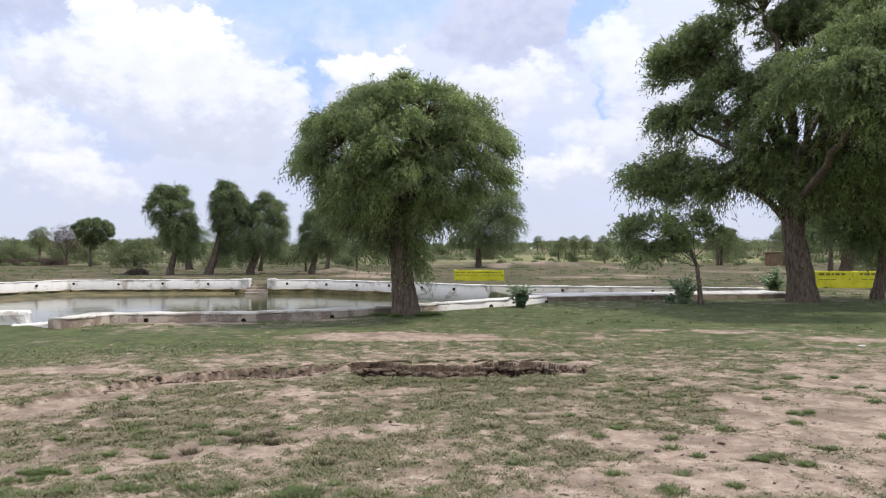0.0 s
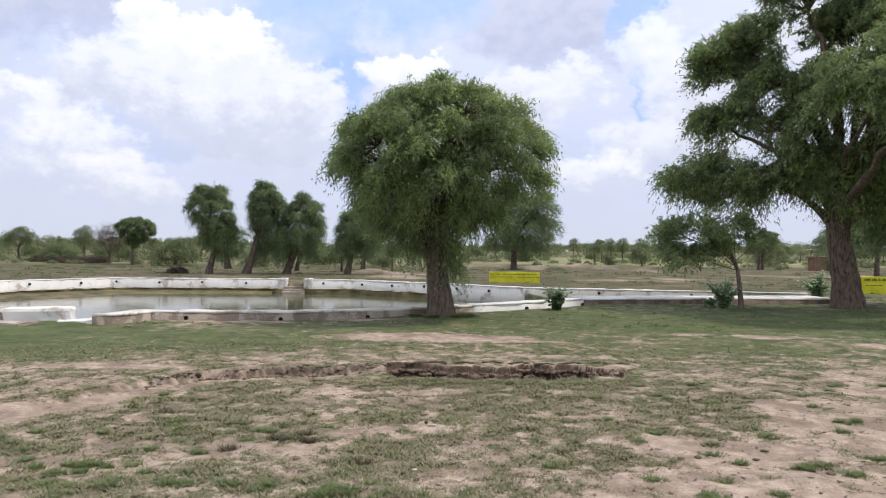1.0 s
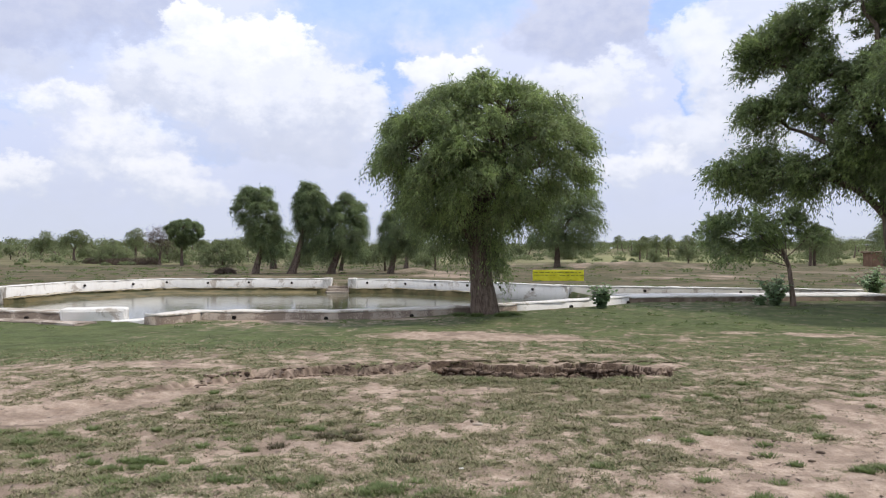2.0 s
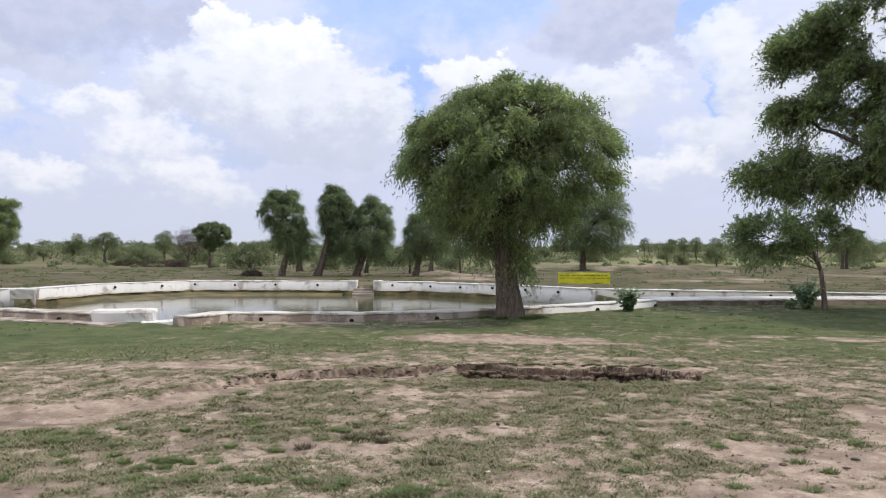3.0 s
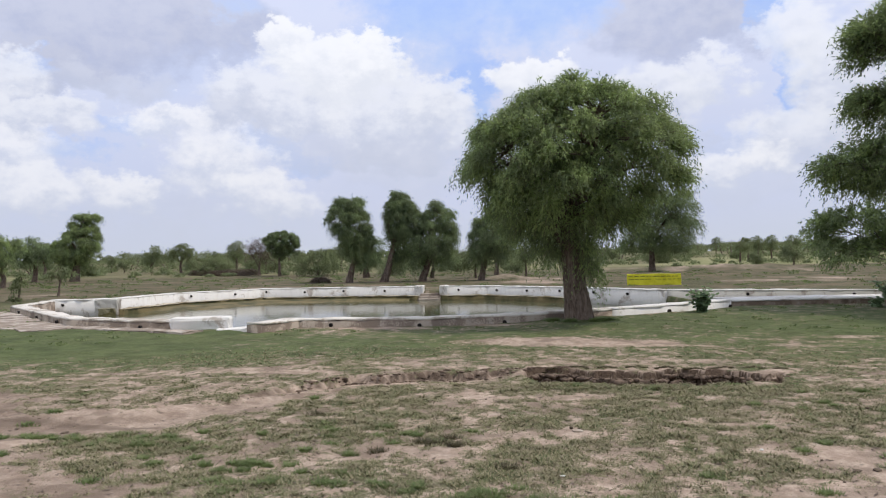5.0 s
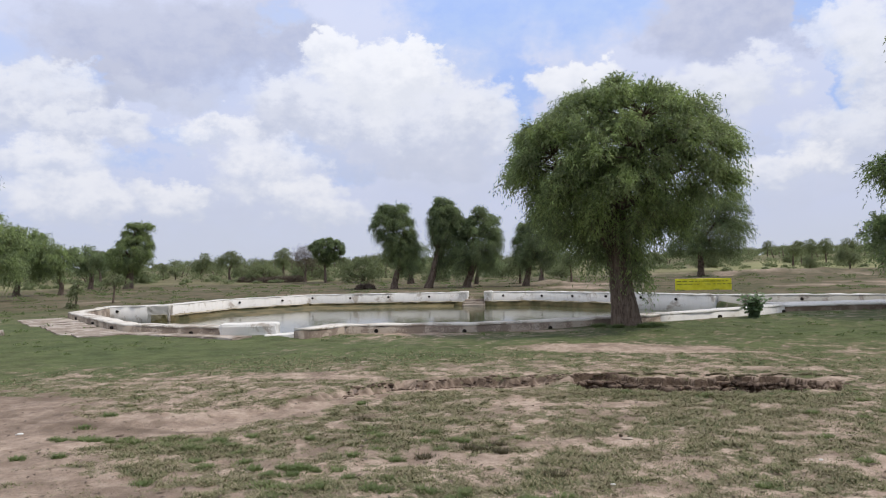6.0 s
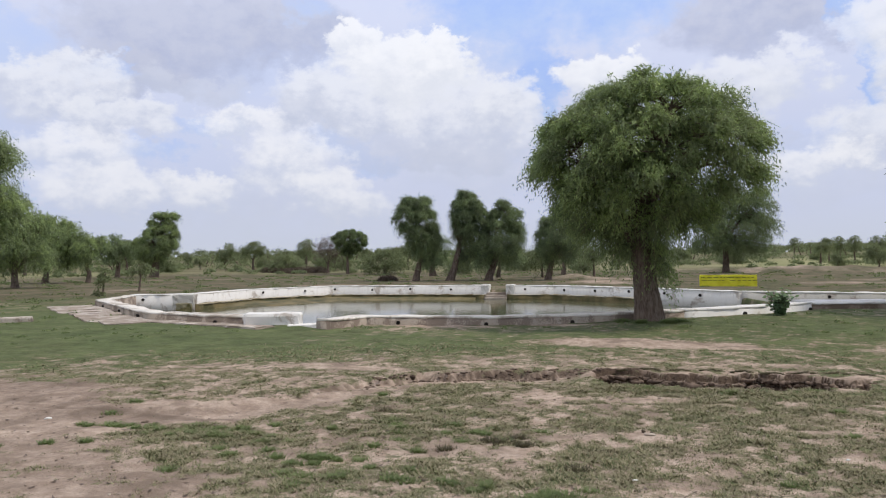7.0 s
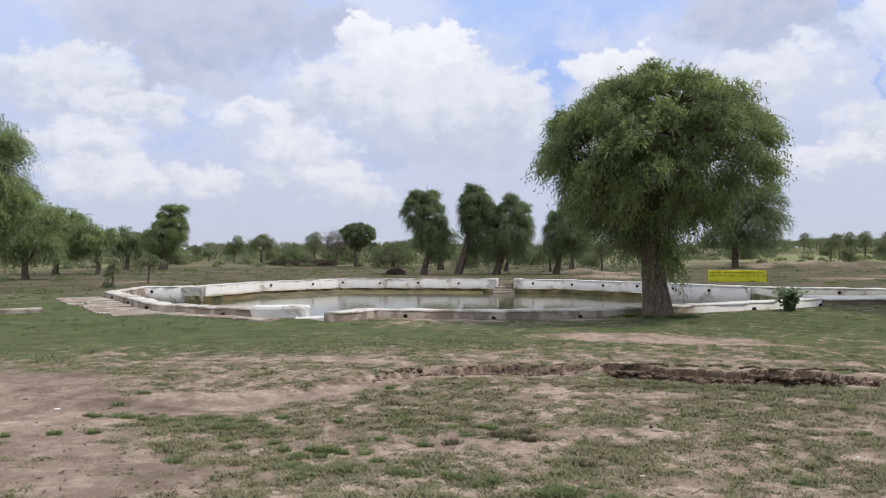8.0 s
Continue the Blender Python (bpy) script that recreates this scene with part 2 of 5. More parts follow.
def lime_look(base, worn, amount):
    def build(t):
        p = place(t)
        streak = t.noise(t.vmath("MULTIPLY", p, (1, 1, 0.3)), 5.0, 6.0, 0.62)
        patch, fine = t.noise(p, 1.4, 6.0, 0.65, 0.4), t.noise(p, 28.0, 5.0, 0.65)
        c = t.mix(t.step(streak, 0.45, 0.72, 0.0, 0.28), base, (0.52, 0.49, 0.45))
        c = t.mix(t.step(t.math("ADD", patch, t.math("MULTIPLY", t.math("SUBTRACT", fine, 0.5), 0.35)), 1.0 - amount - 0.05, 1.0 - amount + 0.06), c, worn)
        c = t.mix(t.step(fine, 0.55, 0.75, 0.0, 0.3), c, (0.30, 0.26, 0.22))
        return principled(t, c, 0.9, bump(t, t.math("ADD", fine, patch), 0.5, 0.012), spec=0.2)
    return build


LIME = material("whitewashed_plaster", lime_look((0.75, 0.735, 0.72), (0.44, 0.395, 0.355), 0.40))
COPING = material("worn_whitewash", lime_look((0.70, 0.665, 0.62), (0.38, 0.325, 0.275), 0.46))
MASONRY = material("bare_weathered_masonry", lime_look((0.39, 0.33, 0.275), (0.21, 0.165, 0.135), 0.50))
RUBBLE = material("earthy_rubble_masonry", lime_look((0.24, 0.185, 0.145), (0.14, 0.105, 0.08), 0.50))
PALE = material("grey_lime_plaster", lime_look((0.58, 0.56, 0.53), (0.34, 0.30, 0.27), 0.46))
PAVING = material("worn_sandstone", lime_look((0.52, 0.455, 0.41), (0.29, 0.24, 0.20), 0.54))
LEDGE = material("stained_ledge_plaster", lime_look((0.55, 0.50, 0.41), (0.24, 0.20, 0.12), 0.50))
ALGAE = material("wet_algae_stone", lime_look((0.30, 0.27, 0.17), (0.13, 0.115, 0.05), 0.50))


def plain_look(c1, c2, scale, rough=0.85):
    def build(t):
        p = place(t)
        n, f = t.noise(p, scale, 6.0, 0.6), t.noise(p, scale * 9, 4.0, 0.6)
        c = t.mix(t.step(n, 0.32, 0.68), c1, c2)
        return principled(t, c, rough, bump(t, t.math("ADD", n, f), 0.35, 0.01))
    return build


YELLOW = material("yellow_painted_plaster", plain_look((0.66, 0.62, 0.03), (0.80, 0.77, 0.06), 2.5, 0.7))
INK = material("faded_dark_lettering_paint", plain_look((0.10, 0.11, 0.04), (0.24, 0.25, 0.06), 8.0))
BRICK = material("mud_brick", plain_look((0.20, 0.12, 0.085), (0.30, 0.19, 0.13), 2.0))
THATCH = material("dry_thatch", plain_look((0.17, 0.12, 0.085), (0.27, 0.20, 0.14), 5.0))
SILT = material("mossy_silt", plain_look((0.05, 0.052, 0.02), (0.19, 0.15, 0.075), 1.3))
# near-black colour stands in for the shade inside the drain holes
HOLE = material("hole_shade_black", plain_look((0.02, 0.018, 0.016), (0.05, 0.042, 0.038), 9.0))
STONE = material("pale_limestone", plain_look((0.33, 0.27, 0.22), (0.46, 0.40, 0.34), 14.0))
LITTER = material("white_scrap", plain_look((0.75, 0.75, 0.73), (0.85, 0.85, 0.84), 20.0))
DUNG = material("dark_dry_clod", plain_look((0.075, 0.055, 0.042), (0.16, 0.12, 0.09), 20.0))


def water_look(t):
    p = place(t)
    q = t.vmath("MULTIPLY", p, (0.45, 1.0, 1.0))
    ripple = t.math("ADD", t.noise(q, 5.0, 3.0, 0.5), t.math("MULTIPLY", t.noise(q, 17.0, 3.0, 0.5), 0.35))
    c = t.mix(t.step(t.noise(p, 0.25, 3.0), 0.4, 0.65), (0.085, 0.092, 0.052), (0.125, 0.125, 0.075))
    n = t.node("ShaderNodeBsdfPrincipled")
    t.plug(n.inputs["Base Color"], c)
    t.plug(n.inputs["Roughness"], 0.07)
    t.plug(n.inputs["IOR"], 1.33)
    t.plug(n.inputs["Normal"], bump(t, ripple, 0.10, 0.03))
    return n.outputs[0]


WATER = material("murky_pond_water", water_look)


# ---------------------------------------------------------------- mesh helpers
def mesh_from(name, verts, quads=None, tris=None, mat=None, smooth=False):
    """A mesh from numpy arrays of corners, four-sided and three-sided faces."""
    me = bpy.data.meshes.new(name)
    verts = np.asarray(verts, dtype=np.float32).reshape(-1, 3)
    quads = np.zeros((0, 4), int) if quads is None or len(quads) == 0 else np.asarray(quads, dtype=np.int32)
    tris = np.zeros((0, 3), int) if tris is None or len(tris) == 0 else np.asarray(tris, dtype=np.int32)
    loops = np.concatenate([quads.ravel(), tris.ravel()]).astype(np.int32)
    sizes = np.concatenate([np.full(len(quads), 4), np.full(len(tris), 3)])
    starts = np.concatenate([[0], np.cumsum(sizes)[:-1]]).astype(np.int32)
    me.vertices.add(len(verts))
    me.vertices.foreach_set("co", verts.ravel())
    me.loops.add(len(loops))
    me.loops.foreach_set("vertex_index", loops)
    me.polygons.add(len(sizes))
    me.polygons.foreach_set("loop_start", starts)
    if smooth:
        me.polygons.foreach_set("use_smooth", np.ones(len(sizes), dtype=bool))
    if mat:
        me.materials.append(mat)
    me.update(calc_edges=True)
    return me


def part_mesh(name, me, parent, label="", kind=""):
    ob = new(name, me)
    ob.parent = parent
    return tagged(ob, label, kind=kind)


def part(name, bm, mat, parent, label="", smooth=False):
    me = bpy.data.meshes.new(name)
    bmesh.ops.recalc_face_normals(bm, faces=bm.faces)
    bm.to_mesh(me)
    bm.free()
    me.materials.append(mat)
    if smooth:
        for f in me.polygons:
            f.use_smooth = True
    return part_mesh(name, me, parent, label)


def thing(name, m, label, category, group="", kind=""):
    ob = new(name)
    ob.matrix_world = m
    ob.empty_display_size = 0.3
    return tagged(ob, label, category, group, kind)


def lattice(ix, iy, seed):
    n = (ix * 374761393 + iy * 668265263 + seed * 974634777) & 0xFFFFFFFF
    n = ((n ^ (n >> 13)) * 1274126177) & 0xFFFFFFFF
    return ((n ^ (n >> 16)) & 0xFFFF) / 65535.0


def value(x, y, seed):
    ix, iy = np.floor(x).astype(np.int64), np.floor(y).astype(np.int64)
    fx, fy = x - ix, y - iy
    fx, fy = fx * fx * (3 - 2 * fx), fy * fy * (3 - 2 * fy)
    a, b = lattice(ix, iy, seed), lattice(ix + 1, iy, seed)
    c, d = lattice(ix, iy + 1, seed), lattice(ix + 1, iy + 1, seed)
    return (a + (b - a) * fx) * (1 - fy) + (c + (d - c) * fx) * fy


def fbm(x, y, size, octaves=4, seed=0, gain=0.5):
    """Cloudy noise from 0 to 1; size: metres of its largest lumps."""
    x, y = np.asarray(x, float), np.asarray(y, float)
    total, amp, norm, k = 0.0, 1.0, 0.0, 1.0 / size
    for o in range(octaves):
        total = total + amp * value(x * k + 17.3 * o, y * k - 9.1 * o, seed + o)
        norm, amp, k = norm + amp, amp * gain, k * 2.03
    return total / norm


def ease(v, lo, hi):
    t = np.clip((v - lo) / (hi - lo), 0, 1)
    return t * t * (3 - 2 * t)


def near_line(x, y, line):
    """Distance to a line of points, how far along it (0 to 1), and the side (left positive)."""
    x, y = np.asarray(x, float), np.asarray(y, float)
    best, along, side = np.full(x.shape, 1e9), np.zeros(x.shape), np.zeros(x.shape)
    n = len(line) - 1
    for i in range(n):
        (ax, ay), (bx, by) = line[i], line[i + 1]
        dx, dy = bx - ax, by - ay
        s = np.clip(((x - ax) * dx + (y - ay) * dy) / (dx * dx + dy * dy), 0, 1)
        d = np.hypot(x - ax - s * dx, y - ay - s * dy)
        hit = d < best
        best = np.where(hit, d, best)
        along = np.where(hit, (i + s) / n, along)
        side = np.where(hit, np.sign(dx * (y - ay) - dy * (x - ax)), side)
    return best, along, side


def inside(x, y, ring):
    x, y = np.asarray(x, float), np.asarray(y, float)
    odd = np.zeros(x.shape, bool)
    for (ax, ay), (bx, by) in zip(ring, ring[1:] + ring[:1]):
        if ay != by:
            odd ^= ((ay > y) != (by > y)) & (x < (bx - ax) * (y - ay) / (by - ay) + ax)
    return odd


# ---------------------------------------------------------------- the plan
# pond: walls' middle lines, in order round the water
A, B, INLET = (-21.9, 23.1), (-23.5, 26.5), (-21.2, 27.3)
FAR_WEST = [INLET, (-21.5, 32.3), (-19.0, 36.9), (-13.1, 37.7), (-10.1, 37.8)]
FAR_EAST = [(-8.9, 37.6), (-6.4, 37.6), (-1.25, 34.0), (2.05, 30.9)]
CANAL_FAR = [(2.05, 30.9), (6.5, 30.0), (12.6, 28.6)]
NEAR_WEST = [B, A, (-15.6, 18.1), (-14.4, 17.3), (-10.6, 16.4)]
PIER = [(-8.35, 15.75), (-7.85, 17.05)]
NEAR_EAST = [(-7.85, 17.05), (-4.6, 17.35), (-2.1, 18.75), (0.95, 21.4), (2.5, 23.0), (3.2, 24.0)]
TURN = (-0.3, 20.31)
CANAL_NEAR = [(3.3, 25.1), (7.0, 26.0), (12.4, 26.95)]
POND = FAR_WEST + FAR_EAST + [(3.2, 24.0)] + NEAR_EAST[-2::-1] + [PIER[0], (-9.6, 16.6)] + NEAR_WEST[::-1][:-1] + [B]
CANAL = CANAL_FAR + CANAL_NEAR[::-1]
TRENCH = [(-1.35, 10.22), (-0.9, 10.33), (-0.4, 10.12), (0.0, 10.24), (0.3, 10.08), (0.7, 10.3), (1.0, 10.22), (1.4, 10.48), (1.7, 10.42), (2.35, 10.85)]
SCARP = [(-8.6, 6.5), (-7.0, 6.7), (-5.26, 7.2), (-4.6, 7.9), (-4.2, 8.8), (-3.7, 9.65), (-2.65, 10.15), (-1.3, 10.65)]
RILL = [(-11.0, 4.9), (-7.6, 5.6), (-5.9, 6.2), (-4.9, 6.85), (-4.3, 7.6), (-3.9, 8.5), (-3.2, 9.4)]
# bare earth: x, y, half width, half depth, strength
BARE = [(3.9, 7.2, 1.5, 1.5, 0.45), (2.0, 6.2, 1.1, 0.45, 0.5), (1.7, 5.2, 1.3, 0.6, 0.42), (-0.9, 6.6, 0.8, 0.3, 0.35), (1.0, 7.4, 0.7, 0.3, 0.3), (3.6, 5.2, 1.2, 0.9, 0.45), (5.6, 9.0, 1.6, 0.9, 0.33), (7.6, 13.7, 0.9, 0.5, 0.5),
        (5.9, 14.9, 1.1, 0.45, 0.6), (4.4, 15.3, 0.7, 0.35, 0.5), (-1.0, 14.2, 1.9, 0.75, 0.85), (0.8, 13.7, 0.9, 0.35, 0.55), (-5.0, 9.9, 1.5, 0.4, 0.38), (-2.6, 11.6, 1.6, 0.35, 0.2), (1.4, 11.7, 2.2, 0.3, 0.25),
        (-8.0, 6.6, 2.0, 1.4, 0.75), (-5.0, 4.4, 1.3, 0.8, 0.6), (-5.9, 5.2, 1.0, 0.55, 0.65), (-4.4, 4.6, 0.9, 0.5, 0.4), (-1.2, 8.4, 1.6, 0.5, 0.25), (-0.5, 6.85, 0.35, 0.2, 0.4), (-6.0, 16.75, 2.2, 0.3, 0.5), (-3.2, 17.6, 1.2, 0.35, 0.5), (-1.9, 6.0, 1.2, 0.35, 0.25)]
LUSH = [(-5.0, 13.2, 4.5, 2.2, 0.2), (-13.0, 13.0, 7.0, 5.0, 0.55), (-9.0, 11.5, 4.0, 2.2, 0.4), (4.5, 18.5, 7.0, 4.2, 0.24), (11.0, 19.5, 8.0, 5.0, 0.32), (-19.0, 16.5, 5.0, 4.0, 0.45), (-3.0, 15.6, 4.0, 1.0, 0.1), (0.6, 9.4, 2.2, 0.35, 0.35), (-4.3, 5.9, 0.9, 0.35, 0.5), (-33, 28, 9, 8, 0.3)]


DAMP = [(-8.5, 6.8, 3.2, 1.7, 0.30), (-5.3, 4.6, 1.8, 1.0, 0.25), (-8.7, 7.6, 1.9, 0.7, 0.45), (-5.6, 6.55, 2.6, 0.16, 0.6), (-6.2, 6.3, 1.4, 0.3, 0.4), (-3.5, 4.7, 1.0, 0.5, 0.35), (-2.5, 6.2, 0.9, 0.4, 0.35)]


def blend(x, y, rows):
    total = np.zeros(np.shape(x))
    wob = 0.55 + 0.9 * fbm(x, y, 0.9, 3, 40)
    for cx, cy, rx, ry, k in rows:
        d = np.sqrt(((x - cx) / rx) ** 2 + ((y - cy) / ry) ** 2)
        total = np.maximum(total, k * (1 - ease(d * wob, 0.45, 1.15)))
    return total


def relief(x, y):
    """Height of the ground, its grass, far field, and earth coloured dark for moisture and shade."""
    x, y = np.asarray(x, float), np.asarray(y, float)
    r = np.hypot(x, y)
    close = 1 - ease(r, 16, 30)
    z = (fbm(x, y, 3.0, 4, 3) - 0.5) * 0.10 * close + (fbm(x, y, 0.45, 2, 9) - 0.5) * 0.03 * close + (fbm(x, y, 0.16, 2, 19) - 0.5) * 0.035 * close
    # trench with a crumbling far bank
    jag = (fbm(x, y, 0.5, 4, 21, 0.65) - 0.5)
    chip = (fbm(x, y, 0.22, 3, 24, 0.7) - 0.5)
    d, s, side = near_line(x, y, TRENCH)
    wide = 0.50 * ease(s, 0.0, 0.03) * (1 - 0.85 * ease(s, 0.72, 1.0)) + 0.02
    off = d * side + jag * 0.75 + chip * 0.14
    low = off + (fbm(x, y, 0.6, 3, 27, 0.6) - 0.5) * 0.55
    ends = (s > 0.0005) & (s < 0.9995)
    taper = np.where(ends, ease(s, 0.001, 0.03) * (1 - ease(s, 0.93, 0.999)) * ease(off, -wide * 1.15, -wide * 0.75), 0.0)
    step = (1 - ease(off, wide * 0.97, wide * 1.05)) * taper
    cut = (1 - ease(low, wide * 0.66, wide * 0.75)) * step
    z -= (0.13 * step + 0.33 * cut) * (1 - 0.5 * ease(s, 0.7, 1.0)) * (0.35 + 1.1 * fbm(x, y * 0.4, 0.9, 2, 29, 0.5))
    # low scarp and sandy rill running off from it
    d2, s2, side2 = near_line(x, y, SCARP)
    off2 = d2 * side2 + jag * 0.5 + (fbm(x, y, 0.24, 3, 23, 0.6) - 0.5) * 0.4
    drop = 0.11 * (1 - ease(s2, 0.93, 1.0)) * ease(s2, 0.25, 0.8)
    z -= np.where(s2 < 0.9999, drop * (1 - ease(off2, 0.0, 0.05)) * ease(off2, -1.1, -0.30), 0)
    d3, s3, _ = near_line(x, y, RILL)
    w3 = 0.16 + 1.05 * (1 - s3) ** 1.6
    z -= 0.04 * (1 - ease(d3 + jag * 0.3, 0.2 * w3, w3))
    # pond and canal
    dp, _, _ = near_line(x, y, POND + POND[:1])
    z -= np.where(inside(x, y, POND), 1.0 * ease(dp, 0.0, 0.30), 0)
    dc, _, _ = near_line(x, y, CANAL + CANAL[:1])
    z -= np.where(inside(x, y, CANAL), 0.35 * ease(dc, 0.0, 0.35), 0)
    # knoll of grass round the foot of the tree, spoil ridge and swells far off
    z += 0.06 * np.exp(-((x + 0.9) ** 2 + (y - 18.6) ** 2) / 1.4)
    far = ease(r, 46, 75)
    z += far * (fbm(x, y, 14.0, 3, 31) - 0.5) * 0.5 + 0.9 * ease(r, 95, 190) + 2.3 * ease(r, 140, 290) + ease(r, 150, 600) * (fbm(x, y, 160.0, 3, 55) - 0.5) * 3.0
    ridge, _, _ = near_line(x, y, [(5.0, 82), (12, 80), (22, 79)])
    z += 0.75 * np.exp(-(ridge / 3.0) ** 2) * (0.6 + 0.8 * fbm(x, y, 3.0, 3, 77))
    for mx, my in ((-14.9, 61.5), (-8.8, 60.0), (-21.5, 61.5)):
        z += 0.42 * np.exp(-(((x - mx) / 1.6) ** 2 + ((y - my) / 1.2) ** 2))
    # grass
    g = 0.63 + (fbm(x, y, 2.6, 2, 60) - 0.5) * 0.28 + (fbm(x, y, 0.5, 2, 66) - 0.5) * 0.35 * ease(y, -20, -8) + (fbm(x, y, 0.17, 2, 70, 0.8) - 0.5) * 1.1 * ease(y, -12, -1)
    g = g - blend(x, y, BARE) + blend(x, y, LUSH)
    g += 0.17 * ease(y, 10.6, 12.5) - 0.05
    g -= 0.9 * (1 - ease(d3 + jag * 0.4, 0.55 * w3, 1.15 * w3)) + 0.35 * step + 0.6 * cut
    g -= 0.5 * np.where(s2 < 0.999, (1 - ease(np.abs(off2 + 0.04), 0.03, 0.16)), 0)
    g -= np.where(ends, 0.5 * (1 - ease(np.abs(off - wide - 0.05), 0.02, 0.14)), 0)
    g -= 0.45 * np.exp(-(ridge / 2.6) ** 2)
    g = np.clip(np.where(r > 42, 0.62 + (fbm(x, y, 6.0, 5, 90, 0.7) - 0.5) * 1.3 - 0.25 * np.exp(-(ridge / 2.6) ** 2), g), 0, 1)
    field = ease(r + (fbm(x, y, 25.0, 3, 12) - 0.5) * 50, 100, 135) * (0.25 + 0.6 * ease(fbm(x, y, 40.0, 3, 14), 0.35, 0.6))
    # steep trench faces and the scarp's edge: shade put into the soil colour
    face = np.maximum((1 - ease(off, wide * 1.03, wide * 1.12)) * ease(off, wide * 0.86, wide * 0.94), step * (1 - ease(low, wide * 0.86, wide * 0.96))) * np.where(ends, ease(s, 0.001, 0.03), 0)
    damp_shade = np.clip(face * (1.4 + 0.3 * jag) + np.where(s2 < 0.999, 0.8 * (1 - ease(np.abs(off2 - 0.02), 0.01, 0.06)) * ease(s2, 0.3, 0.6), 0), 0, 1)
    damp_shade = np.maximum(damp_shade, 0.22 * (1 - ease(np.abs(d3 + jag * 0.3 - 0.42 * w3), 0.03, 0.22)) * (s3 < 0.98))
    damp_shade = np.maximum(damp_shade, blend(x, y, DAMP))
    pasture = ease(r + (fbm(x, y, 4.0, 3, 15) - 0.5) * 10, 33, 42)
    return z, g, field, damp_shade, pasture


def spread(*stretches):
    out = [np.arange(a, b, s) for a, b, s in stretches]
    return np.concatenate(out)


def growing(start, end, first):
    v, s, out = start, first, []
    while v < end:
        out.append(v)
        s *= 1.14
        v += s
    return np.array(out + [end])


xs = np.concatenate([-growing(26.0, 3500, 0.3)[::-1], spread((-25.8, -10, 0.2), (-10, -1.6, 0.075), (-1.6, 2.6, 0.03), (2.6, 8, 0.075), (8, 16, 0.2)), growing(16, 3500, 0.3)])
ys = np.concatenate([-growing(8.0, 3500, 0.3)[::-1], spread((-7.8, 0, 0.2), (0, 4, 0.12), (4, 9.9, 0.06), (9.9, 11.3, 0.022), (11.3, 13, 0.05), (13, 17, 0.08), (17, 40, 0.25)), growing(40, 3500, 0.3)])
gx, gy = np.meshgrid(xs, ys)
gz, g_grass, g_field, g_damp_shade, g_past = relief(gx, gy)
nx, ny = len(xs), len(ys)
idx = np.arange(nx * ny).reshape(ny, nx)
quads = np.stack([idx[:-1, :-1], idx[:-1, 1:], idx[1:, 1:], idx[1:, :-1]], -1).reshape(-1, 4)
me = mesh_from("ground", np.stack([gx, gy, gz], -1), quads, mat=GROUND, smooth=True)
for key, data in (("grass", g_grass), ("field", g_field), ("damp_shade", g_damp_shade), ("pasture", g_past)):
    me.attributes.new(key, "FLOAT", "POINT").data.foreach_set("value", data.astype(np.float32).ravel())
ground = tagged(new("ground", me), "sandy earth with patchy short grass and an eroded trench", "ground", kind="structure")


def floor_at(x, y):
    return float(relief(np.array([x]), np.array([y]))[0][0])


# ---------------------------------------------------------------- pond
bm = bmesh.new()
bm.faces.new([bm.verts.new((x, y, -0.47)) for x, y in POND])
bmesh.ops.triangulate(bm, faces=bm.faces)
me = bpy.data.meshes.new("water")
bm.to_mesh(me)
bm.free()
me.materials.append(WATER)
for f in me.polygons:
    f.use_smooth = True
if me.polygons[0].normal.z < 0:
    me.flip_normals()
tagged(new("water", me), "still murky grey-green pond water", "water", kind="structure")


def resample(line, step):
    pts, out = [Vector((*p, 0)) for p in line], []
    for a, b in zip(pts, pts[1:]):
        n = max(1, round((b - a).length / step))
        out += [a.lerp(b, i / n) for i in range(n)]
    return out + [pts[-1]]


def sweep(line, section, wobble=0.006, step=0.28, seed=0):
    """A wall along a line of points; section: (offset to the left, height), anticlockwise; ends are closed."""
    rng = np.random.default_rng(seed)
    pts = resample(line, step)
    V, k = [], len(section)
    for i, p in enumerate(pts):
        a, b = pts[max(i - 1, 0)], pts[min(i + 1, len(pts) - 1)]
        d = (b - a).normalized()
        left = Vector((-d.y, d.x, 0))
        d1 = (p - a).normalized() if i else d
        stretch = 1 / max(0.7, d1.dot(d))
        for o, z in section:
            j = rng.normal(0, wobble, 3)
            V.append((p.x + left.x * o * stretch + j[0], p.y + left.y * o * stretch + j[1], z + (j[2] if z > -0.5 else 0)))
    n = len(pts)
    Q = [(i * k + j, i * k + (j + 1) % k, (i + 1) * k + (j + 1) % k, (i + 1) * k + j) for i in range(n - 1) for j in range(k)]
    T = []
    for e in (0, (n - 1) * k):
        for j in range(1, k - 1):
            T.append((e, e + j + 1, e + j) if e == 0 else (e, e + j, e + j + 1))
    return V, Q, T


def wall_run(name, line, label, thick, top, body_mat, top_mat, seed, low=-0.8, lip=0.004, cap=0.05, wobble=0.008):
    wall = thing(name, Matrix.Identity(4), label, "wall", "walls round the pond", "structure")
    h = thick / 2
    V, Q, T = sweep(line, [(-h, low), (h, low), (h, top - cap), (-h, top - cap)], wobble, seed=seed)
    part_mesh("wall_body", mesh_from("wall_body", V, Q, T, body_mat), wall)
    c = h + lip
    V, Q, T = sweep(line, [(-c, top - cap), (c, top - cap), (c + 0.004, top - 0.022), (c - 0.02, top), (-c + 0.02, top), (-c - 0.004, top - 0.022)], wobble, seed=seed)
    part_mesh("coping", mesh_from("coping", V, Q, T, top_mat), wall, "worn whitewashed coping")
    return wall


